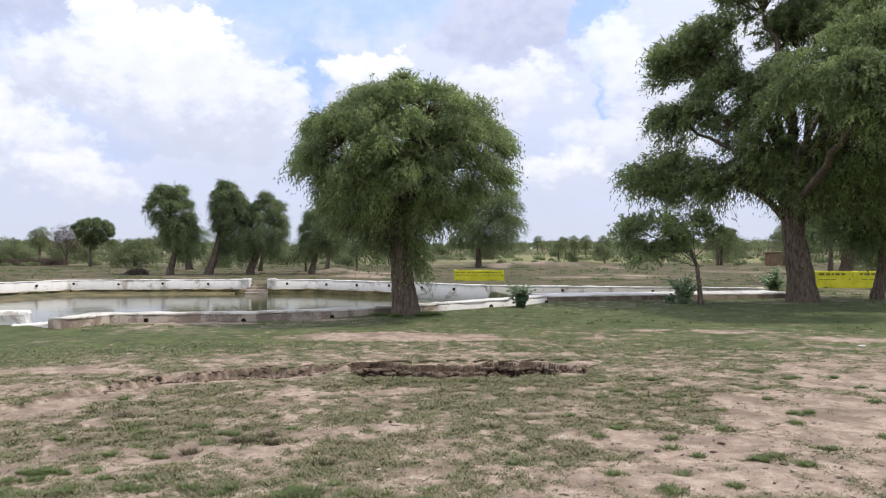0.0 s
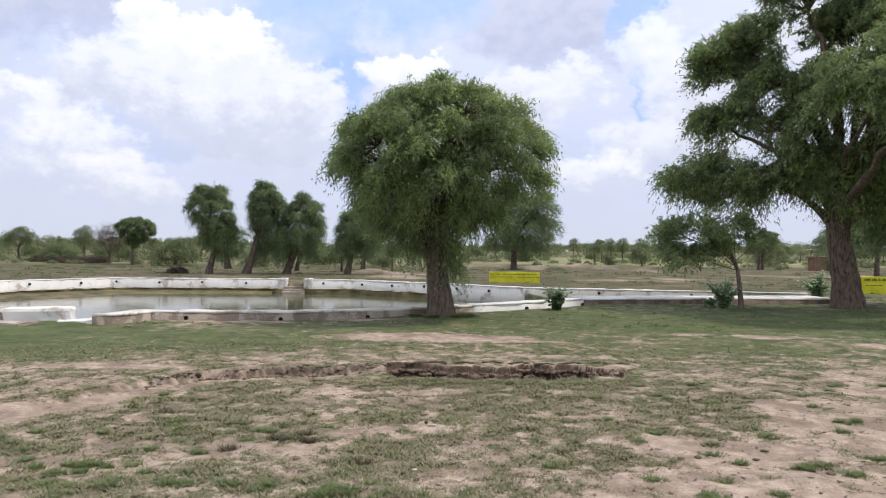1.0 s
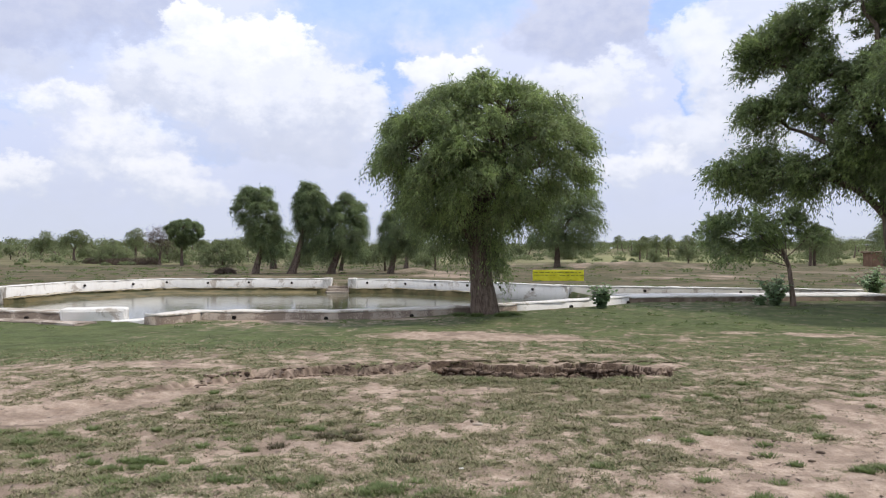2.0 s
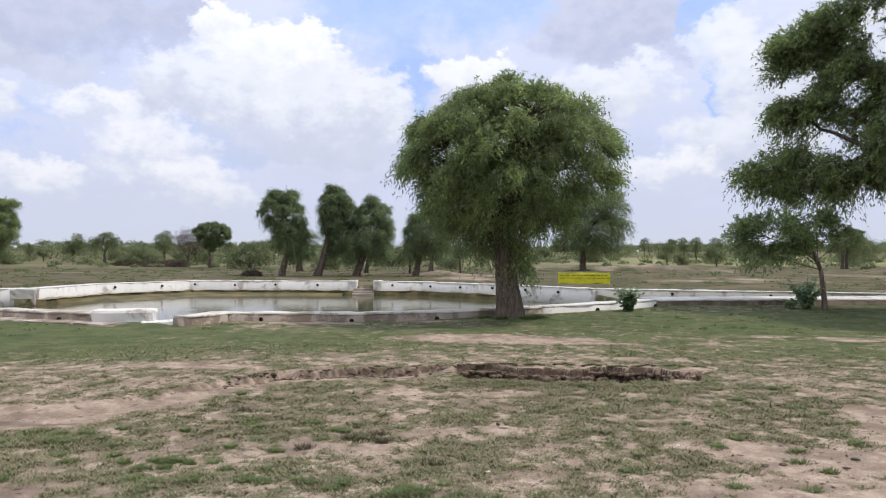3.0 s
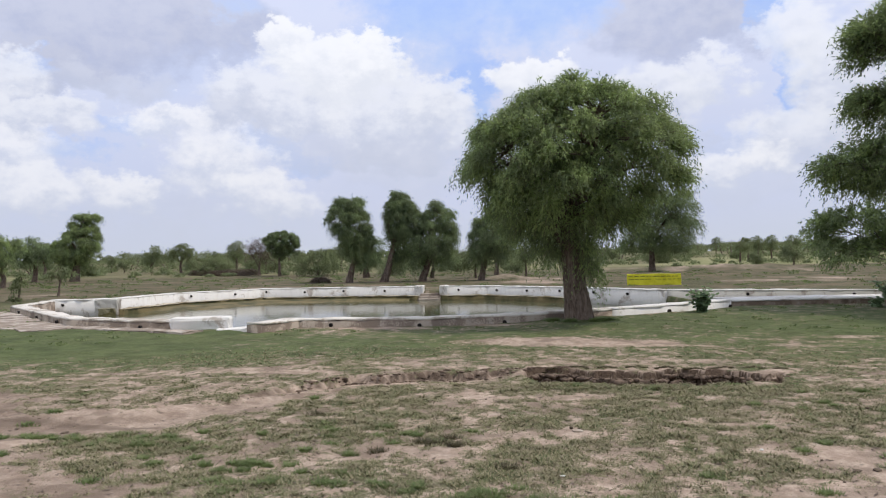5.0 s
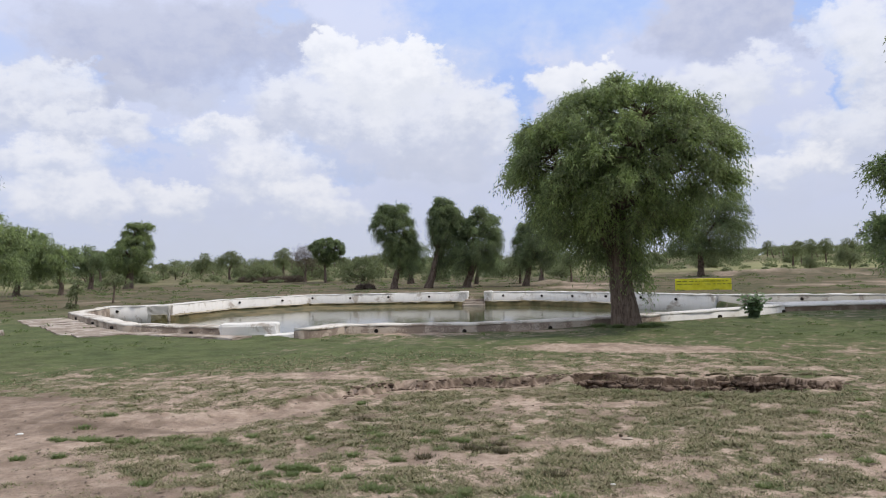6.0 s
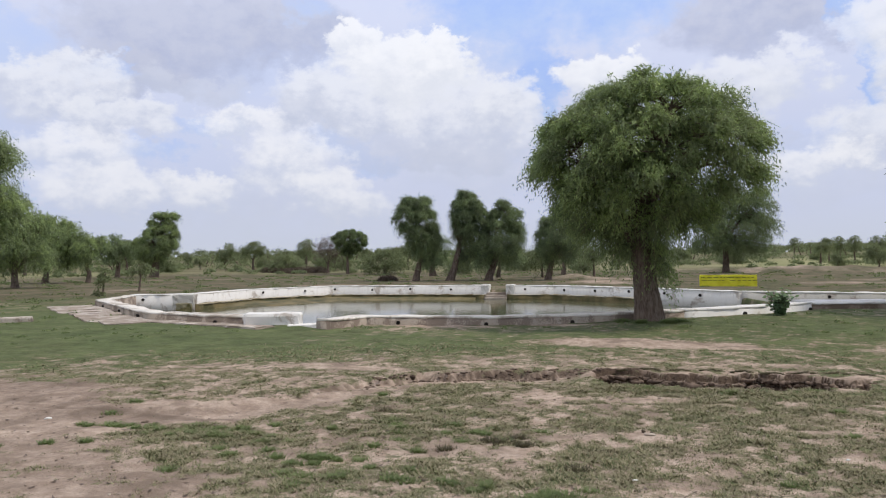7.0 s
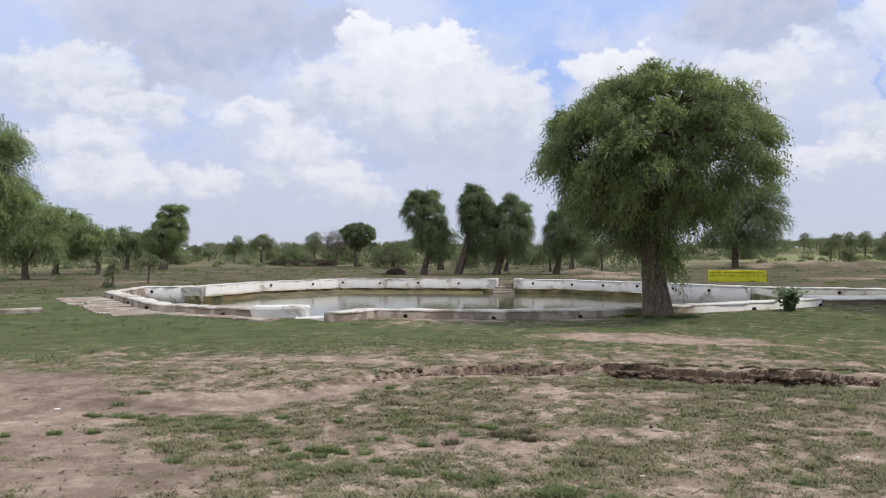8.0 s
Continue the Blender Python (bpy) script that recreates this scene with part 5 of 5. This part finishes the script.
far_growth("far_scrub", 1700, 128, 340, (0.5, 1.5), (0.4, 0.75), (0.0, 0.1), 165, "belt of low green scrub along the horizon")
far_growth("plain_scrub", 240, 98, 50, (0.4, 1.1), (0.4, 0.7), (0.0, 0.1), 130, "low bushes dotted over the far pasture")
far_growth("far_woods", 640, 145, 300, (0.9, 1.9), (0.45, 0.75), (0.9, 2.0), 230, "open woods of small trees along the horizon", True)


# ---------------------------------------------------------------- bushes
def broad_bush(seed, high, wide, label, stems=11, leaf=LEAF_BROAD):
    """A milkweed bush: upright stems with pairs of large oval leaves."""
    rng = np.random.default_rng(seed)
    root = thing("milkweed_bush", Matrix.Identity(4), label, "bush", "bushes by the walls")
    leaves = []
    for k in range(stems):
        a, lean = rng.uniform(0, math.tau), rng.uniform(0.1, 1.0) * wide
        h = high * rng.uniform(0.45, 1.0) * (1 - 0.30 * (lean / wide))
        P = curve_points([(0, 0, -0.04), (0.35 * lean * math.cos(a), 0.35 * lean * math.sin(a), h * 0.5), (lean * math.cos(a), lean * math.sin(a), h)], 7)
        V, Q = tube(P, np.linspace(0.016, 0.006, 7), 6)
        part_mesh("stem", mesh_from("stem", V, Q, mat=BARK, smooth=True), root)
        for s in np.linspace(0.15, 1.0, 16):
            c = P[int(s * 6)]
            turn = rng.uniform(0, math.tau)
            for e in (0, math.pi):
                w3 = np.array([math.cos(turn + e), math.sin(turn + e), rng.uniform(-0.45, 0.55)])
                w3 /= np.linalg.norm(w3)
                sd = np.cross(w3, [rng.normal(0, 0.5), rng.normal(0, 0.5), 1.0])
                sd /= np.linalg.norm(sd)
                l = rng.uniform(0.10, 0.18) * (1.1 - 0.3 * s)
                nrm = np.cross(sd, w3)
                b = l * 0.40
                leaves.append([c, c + w3 * l * 0.35 + sd * b - nrm * 0.01, c + w3 * l * 0.75 + sd * b * 0.8 - nrm * 0.012, c + w3 * l - nrm * 0.02,
                               c + w3 * l * 0.75 - sd * b * 0.8 - nrm * 0.012, c + w3 * l * 0.35 - sd * b - nrm * 0.01])
    V = np.array(leaves).reshape(-1, 3)
    i = np.arange(len(leaves))[:, None] * 6
    part_mesh("foliage", mesh_from("foliage", V, np.concatenate([i + [0, 1, 2, 5], i + [2, 3, 4, 5]]), mat=leaf), root, "large grey-green oval leaves", "stuff")
    return root


stand(broad_bush(61, 0.80, 0.50, "leafy dark milkweed bush against the white wall", 24, LEAF_SHADE), 2.29, 21.5)
stand(broad_bush(62, 1.12, 0.62, "tall pale green milkweed bush beside a thin trunk", 26), 7.72, 23.35)
stand(broad_bush(65, 0.38, 0.2, "small milkweed shoot beside the canal", 6), 7.33, 23.5)
stand(broad_bush(63, 1.15, 0.8, "broad milkweed bush at the canal's end", 38), 13.75, 30.2)
stand(broad_bush(64, 0.7, 0.4, "milkweed bush on the bank behind the canal", 9), 10.6, 31.5)


def thorn_heap(seed, size, label, name="thorn_heap", count=700):
    rng = np.random.default_rng(seed)
    p = unit(rng.normal(0, 1, (count, 3))) * rng.uniform(0.2, 1, (count, 1)) ** 0.5
    p[:, 2] = np.abs(p[:, 2])
    p *= np.array(size) / 2 * np.array([1, 1, 2])
    a = unit(rng.normal(0, 1, (count, 3))) * rng.uniform(0.15, 0.45, (count, 1))
    b = unit(np.cross(a, rng.normal(0, 1, a.shape))) * 0.02
    V = np.stack([p - a, p + b, p + a, p - b], 1).reshape(-1, 3)
    V[:, 2] = np.maximum(V[:, 2], -0.05)
    ob = new(name, mesh_from(name, V, quads_for(len(V)), mat=THORN))
    return tagged(ob, label, "brushwood")


stand(thorn_heap(71, (1.6, 1.2, 0.40), "dark heap of cut thorn brush on the grass", count=1500), -22.38, 53.3)
for k in range(6):
    stand(thorn_heap(72 + k, (3.0, 1.6, 1.0), "brown fence of piled thorn branches", "thorn_fence", 900), -49.5 - 2.3 * k, 93.0 + 1.1 * k, 25)


# ---------------------------------------------------------------- yellow boards
def yellow_wall(name, x, y, turn, panels, high, label, lines, seed):
    """A low painted wall of panels end to end, slightly bent, with bars for its faded lines of writing."""
    root = thing(name, pose(x, y, 0, 0, 0, turn), label, "wall")
    rng = random.Random(seed)
    u = 0.0
    for k, (length, bend) in enumerate(panels):
        m = pose(u, 0, -0.1) @ pose(0, 0, 0, 0, 0, bend)
        bm = block((length, 0.2, high + 0.1), 0.02, 3, 0.008, seed + k)
        bm.transform(m @ Matrix.Translation((length / 2, 0, 0)))
        pan = part("panel", bm, YELLOW, root)
        for r, (v, h, a, b) in enumerate(lines):
            s = a * length + 0.04
            while s < b * length - 0.1:
                wd = rng.uniform(0.10, 0.30)
                bm = bmesh.new()
                bmesh.ops.create_cube(bm, size=1, matrix=m @ Matrix.Translation((s + wd / 2, -0.108, 0.1 + v * high)) @ Matrix.Diagonal((wd, 0.012, h, 1)))
                part("writing_bar", bm, INK, pan, "faded dark line of lettering")
                s += wd + rng.uniform(0.05, 0.09)
        u += length * math.cos(radians(bend))
    return root


yellow_wall("painted_board", 0.66, 42.5, 0, [(1.45, 0.5), (1.45, -0.5)], 0.62, "long low yellow painted board with faded writing", [(0.78, 0.035, 0.02, 0.98), (0.52, 0.03, 0.04, 0.95)], 5)
yellow_wall("painted_wall", 17.1, 33.6, 0, [(1.75, 0), (3.6, 1.5), (3.0, 0)], 0.78, "low yellow painted wall with faded writing", [(0.82, 0.09, 0.08, 0.9), (0.5, 0.03, 0.1, 0.5)], 6)

# brick hut on the far plain
hut = thing("brick_hut", pose(41.5, 90.0, floor_at(41.5, 90.0)), "small brown mud-brick hut under thatch", "hut")
bm = block((2.3, 2.4, 1.55), 0.04, 3, 0.02, 3)
part("hut_body", bm, BRICK, hut)
bm = block((2.7, 2.8, 0.22), 0.07, 3, 0.03, 4)
bm.transform(Matrix.Translation((0, 0, 1.55)))
part("roof", bm, THATCH, hut, "flat brushwood roof")
bm = block((0.7, 0.06, 1.2), 0.015, 1, 0.006, 5)
bm.transform(Matrix.Translation((0.3, -1.2, 0.05)))
part("door", bm, DUNG, hut, "dark wooden door")

# ---------------------------------------------------------------- grass
g = np.random.default_rng(17)


def blades(count, r0, r1, high, wide, per, keep):
    az, r = np.radians(g.uniform(-54, 35, count)), np.sqrt(g.uniform(r0 ** 2, r1 ** 2, count))
    x, y = r * np.sin(az), r * np.cos(az)
    z, cover, _, _, _ = relief(x, y)
    ok = (cover + g.normal(0, 0.26, count) > keep) & (g.uniform(0, 1, count) > ease(r, 8.0, 15.0)) & ~inside(x, y, POND)
    x, y, z, cover = x[ok], y[ok], z[ok], cover[ok]
    n = len(x)
    c = np.stack([x, y, z - 0.004], -1)[:, None, :] + g.normal(0, high * 0.7, (n, per, 3)) * np.array([1, 1, 0])
    t = g.uniform(0, math.tau, (n, per))
    h = high * g.uniform(0.35, 1.3, (n, per)) * (0.35 + 0.95 * cover)[:, None]
    lean = g.uniform(0.7, 2.4, (n, per))
    tip = c + np.stack([np.cos(t) * h * lean, np.sin(t) * h * lean, h], -1)
    s = np.stack([-np.sin(t), np.cos(t), np.zeros_like(t)], -1) * wide * g.uniform(0.6, 1.3, (n, per, 1))
    return np.stack([c - s, c + s, tip], 2).reshape(-1, 3)


V = np.concatenate([blades(80000, 4.2, 9.5, 0.024, 0.0045, 9, 0.58), blades(80000, 9.5, 15.0, 0.020, 0.006, 7, 0.56)])
tagged(new("grass", mesh_from("grass", V, tris=np.arange(len(V)).reshape(-1, 3), mat=GRASS)), "short patchy grass on sandy soil", "grass", kind="stuff")

TUFTS = [(1.9, 6.05), (2.45, 5.6), (1.55, 5.0), (2.0, 5.0), (2.75, 5.5), (3.2, 6.0), (2.9, 7.6), (3.6, 7.3), (1.25, 7.2), (2.6, 8.2), (-4.45, 6.0), (-4.15, 6.15), (-3.95, 6.35), (-4.75, 5.8), (-1.1, 4.85), (-1.45, 5.0), (-0.1, 4.95),
         (-5.6, 5.2), (-3.3, 5.3), (-2.9, 6.9), (-2.3, 5.9), (4.4, 9.3), (0.55, 5.6), (-6.1, 6.9), (-3.5, 8.0), (-0.55, 9.35), (0.4, 9.3), (1.3, 9.5), (3.1, 5.0), (3.9, 6.4)]


rng = random.Random(31)
TUFTS += [(rng.uniform(1.2, 5.2), rng.uniform(4.8, 9.5)) for k in range(34)] + [(rng.uniform(-6.5, -2.0), rng.uniform(4.6, 6.5)) for k in range(14)]


def tufts(name, spots, wide, high, mat, label):
    """Low tufts, joined: nobody could count their blades."""
    out = []
    for k, (x, y) in enumerate(spots):
        r2 = np.random.default_rng(300 + k)
        n = 220
        t, rr = r2.uniform(0, math.tau, n), wide * r2.uniform(0.35, 1.35) * np.sqrt(r2.uniform(0, 1, n)) * (0.6 + 0.4 * np.sin(np.arange(n)))
        c = np.stack([x + np.cos(t) * rr * 1.4, y + np.sin(t) * rr, np.full(n, floor_at(x, y) - 0.008)], -1)
        t2 = t + r2.normal(0, 0.9, n)
        h = high * r2.uniform(0.35, 1.0, n) * (1.15 - 0.6 * np.abs(rr) / wide)
        tip = c + np.stack([np.cos(t2) * h * 1.1, np.sin(t2) * h * 1.1, h], -1)
        side = np.stack([-np.sin(t2), np.cos(t2), np.zeros(n)], -1) * 0.0055
        out.append(np.stack([c - side, c + side, tip], 1).reshape(-1, 3))
    V = np.concatenate(out)
    tagged(new(name, mesh_from(name, V, tris=np.arange(len(V)).reshape(-1, 3), mat=mat)), label, "grass", kind="stuff")


rng = random.Random(47)
LUSH_SPOTS = [(cx + rng.gauss(0, rx), cy + rng.gauss(0, ry)) for cx, cy, rx, ry, n in ((-0.7, 4.85, 0.3, 0.1, 14), (-4.4, 6.0, 0.5, 0.12, 26), (-3.2, 5.4, 0.5, 0.25, 20), (-1.9, 5.0, 0.4, 0.15, 12), (-5.6, 6.05, 0.25, 0.06, 6), (-2.2, 6.6, 0.5, 0.2, 12)) for _ in range(n)]
tufts("lush_grass", LUSH_SPOTS, 0.11, 0.042, TUFT, "taller fresh green grass beside the sandy track")
tufts("rim_grass", [(-1.3 + 0.1 * k + 0.03 * (k * 7 % 4), 10.75 + 0.03 * (k * 5 % 4) + 0.01 * k) for k in range(36)], 0.07, 0.03, WEED, "dry grass along the trench's rim")
tufts("foot_grass", [(-0.96 + 0.62 * math.cos(k * 0.9) * (1 + 0.15 * (k % 3)), 18.62 - 0.5 * abs(math.sin(k * 0.9)) - 0.05 * (k % 4)) for k in range(24)], 0.14, 0.10, TUFT, "taller grass round the foot of a tree")
tufts("tuft_grass", TUFTS, 0.10, 0.05, TUFT, "small green tufts of grass on bare soil")
tufts("withered_weed", [(-1.62, 6.32), (-1.45, 6.25), (-1.8, 6.4), (-1.55, 6.5), (-2.1, 6.05), (-0.9, 5.6), (-3.2, 7.3)], 0.13, 0.055, WEED, "dark withered weeds flat on the ground")


# low weeds dotted over the pasture
n = 1700
az, r = np.radians(g.uniform(-56, 36, n)), 17 + 75 * g.uniform(0, 1, n) ** 1.3
x, y = r * np.sin(az), r * np.cos(az)
z, cover, _, _, _ = relief(x, y)
ok = (cover > 0.45) & ~inside(x, y, POND) & ~inside(x, y, CANAL) & (near_line(x, y, POND + POND[:1])[0] > 0.6) & (near_line(x, y, CANAL + CANAL[:1])[0] > 0.8)
x, y, z, r = x[ok], y[ok], z[ok], r[ok]
n, per = len(x), 26
size = (0.02 + 0.0021 * r) * g.uniform(0.5, 1.4, n)
d = unit(g.normal(0, 1, (n, per, 3))) * np.array([2.2, 2.2, 0.6])
d[..., 2] = np.abs(d[..., 2])
p = np.stack([x, y, z], -1)[:, None, :] + d * size[:, None, None] * g.uniform(0.3, 1.2, (n, per, 1))
a = unit(g.normal(0, 1, p.shape) + np.array([0, 0, 0.6]))
b = unit(np.cross(a, g.normal(0, 1, p.shape)))
q = size[:, None, None] * g.uniform(0.3, 0.7, (n, per, 1))
V = np.stack([p - a * q * 0.6, p + b * q * 0.35, p + a * q, p - b * q * 0.35], 2).reshape(-1, 3)
tagged(new("pasture_weed", mesh_from("pasture_weed", V, quads_for(len(V)), mat=TUFT)), "low green weeds scattered over the pasture", "weeds", kind="stuff")

# dead leaves and bits of bark lying on the bare earth
n = 1500
az, r = np.radians(g.uniform(-50, 33, n)), g.uniform(4.6, 13.0, n)
x, y = r * np.sin(az), r * np.cos(az)
z, cover, _, _, _ = relief(x, y)
ok = cover < 0.62
x, y, z = x[ok], y[ok], z[ok]
n = len(x)
t = g.uniform(0, math.tau, n)
l, b, lift = g.uniform(0.012, 0.045, n), g.uniform(0.006, 0.014, n), g.uniform(0.002, 0.012, n)
c, f, e = np.stack([x, y, z + 0.004], -1), np.stack([np.cos(t), np.sin(t), 0 * t], -1), np.stack([-np.sin(t), np.cos(t), 0 * t], -1)
up3 = np.array([0, 0, 1.0])
V = np.stack([c - f * l[:, None] + up3 * lift[:, None], c + e * b[:, None], c + f * l[:, None] + up3 * lift[:, None], c - e * b[:, None]], 1).reshape(-1, 3)
tagged(new("leaf_litter", mesh_from("leaf_litter", V, quads_for(len(V)), mat=THORN)), "curled brown dead leaves scattered on the earth", "litter", kind="stuff")

# ---------------------------------------------------------------- stones and clods
def pebble(name, x, y, size, mat, label, category, seed, turn=0.0):
    rng = random.Random(seed)
    bm = bmesh.new()
    bmesh.ops.create_icosphere(bm, subdivisions=2, radius=0.5)
    for v in bm.verts:
        k = 1 + 0.32 * noise.noise(v.co * 2.3 + Vector((seed * 3.1, 0, 0))) + rng.uniform(-0.05, 0.05)
        v.co = Vector((v.co.x * size[0], v.co.y * size[1], v.co.z * size[2])) * k
    me = bpy.data.meshes.new(name)
    bm.to_mesh(me)
    bm.free()
    me.materials.append(mat)
    ob = new(name, me)
    stand(ob, x, y, turn, -size[2] * 0.3)
    return tagged(ob, label, category)


pebble("stone", -0.44, 6.85, (0.11, 0.07, 0.02), STONE, "flat pale stone lying in the grass", "stone", 1)
pebble("clod", -0.50, 6.93, (0.035, 0.03, 0.03), DUNG, "small dark clod beside a pale stone", "clod", 2)
pebble("clod", -0.43, 6.94, (0.03, 0.025, 0.022), DUNG, "small dark clod beside a pale stone", "clod", 3)
pebble("scrap", -0.48, 5.45, (0.045, 0.02, 0.014), LITTER, "crumpled white scrap in the grass", "litter", 4, 30)
pebble("scrap", -6.53, 6.09, (0.07, 0.03, 0.025), LITTER, "crumpled white scrap on the sandy track", "litter", 5, 50)
pebble("scrap", 1.05, 6.4, (0.035, 0.02, 0.014), LITTER, "crumpled white scrap on bare soil", "litter", 6)
pebble("scrap", 7.3, 12.7, (0.14, 0.06, 0.04), LITTER, "crumpled white scrap in the grass", "litter", 7)
rng = random.Random(77)
for k in range(60):
    az, r = radians(rng.uniform(-50, 32)), rng.uniform(4.8, 9.5)
    s = rng.uniform(0.015, 0.045)
    pebble("clod", r * math.sin(az), r * math.cos(az), (s * rng.uniform(0.7, 1.6), s * 0.8, s * 0.45), DUNG if k % 5 else STONE, "small dry clod of earth on the ground", "clod", 100 + k, rng.uniform(0, 180))
for k, (x, y, s) in enumerate([(-3.05, 6.55, 0.06), (-2.95, 6.7, 0.05), (-5.45, 6.29, 0.09), (-5.32, 6.30, 0.06), (2.35, 6.15, 0.07), (1.6, 5.9, 0.07), (1.75, 5.95, 0.08), (2.6, 5.55, 0.08)]):
    pebble("clod", x, y, (s * 1.0, s * 0.7, s * 0.28), DUNG, "dark crumbling clod of earth", "clod", 200 + k, 40 * k)

# lumps of earth in the trench's far bank, and along the low scarp
EARTH = material("crumbled_earth", plain_look((0.06, 0.042, 0.032), (0.24, 0.175, 0.135), 7.0, 0.97))
g = np.random.default_rng(91)
bm = bmesh.new()
bmesh.ops.create_icosphere(bm, subdivisions=1, radius=1.0)
ball = np.array([v.co[:] for v in bm.verts])
ball_faces = np.array([[v.index for v in f.verts] for f in bm.faces])
bm.free()
V, F = [], []


def lump(x, y, z, r):
    V.append(ball * g.uniform(0.55, 1.3, (len(ball), 1)) * r + np.array([x, y, z]))
    F.append(ball_faces + len(ball) * len(F))


up = np.linspace(0.0, 1.1, 56)
for k in range(520):
    x = g.uniform(-1.3, 2.2)
    centre = float(np.interp(x, [p[0] for p in TRENCH], [p[1] for p in TRENCH]))
    h = relief(np.full(56, x), centre + up)[0]
    low = h.min()
    if low > -0.09:
        continue
    rim = centre + up[np.argmax(h > low + 0.6 * (h[-1] - low))]
    u = g.uniform(-0.25, 1)
    large = k % 4 == 0
    r = g.uniform(0.05, 0.10) if large else g.uniform(0.01, 0.04)
    r = r * (0.6 if large else 1.0)
    lump(x, rim - 0.03 - 0.10 * max(u, 0) + g.normal(0, 0.02), -0.05 - r * 0.9 + (low + 0.10) * max(u, 0.05), np.array([r * g.uniform(1.0, 2.0), r * 0.8, r * g.uniform(0.6, 1.0)]))
pts = resample(SCARP[4:], 0.02)
for k in range(240):
    p = pts[int(g.uniform(0.02, 0.98) * (len(pts) - 1))]
    x, y = p.x + g.normal(0, 0.05), p.y + g.normal(0.0, 0.07)
    r = g.uniform(0.008, 0.035)
    lump(x, y, floor_at(x, y) + r * 0.1, np.array([r * g.uniform(0.9, 2.0), r, r * g.uniform(0.5, 0.9)]))
tagged(new("earth_lumps", mesh_from("earth_lumps", np.concatenate(V), tris=np.concatenate(F), mat=EARTH)), "crumbled dark earth along the eroded bank", "earth", kind="stuff")
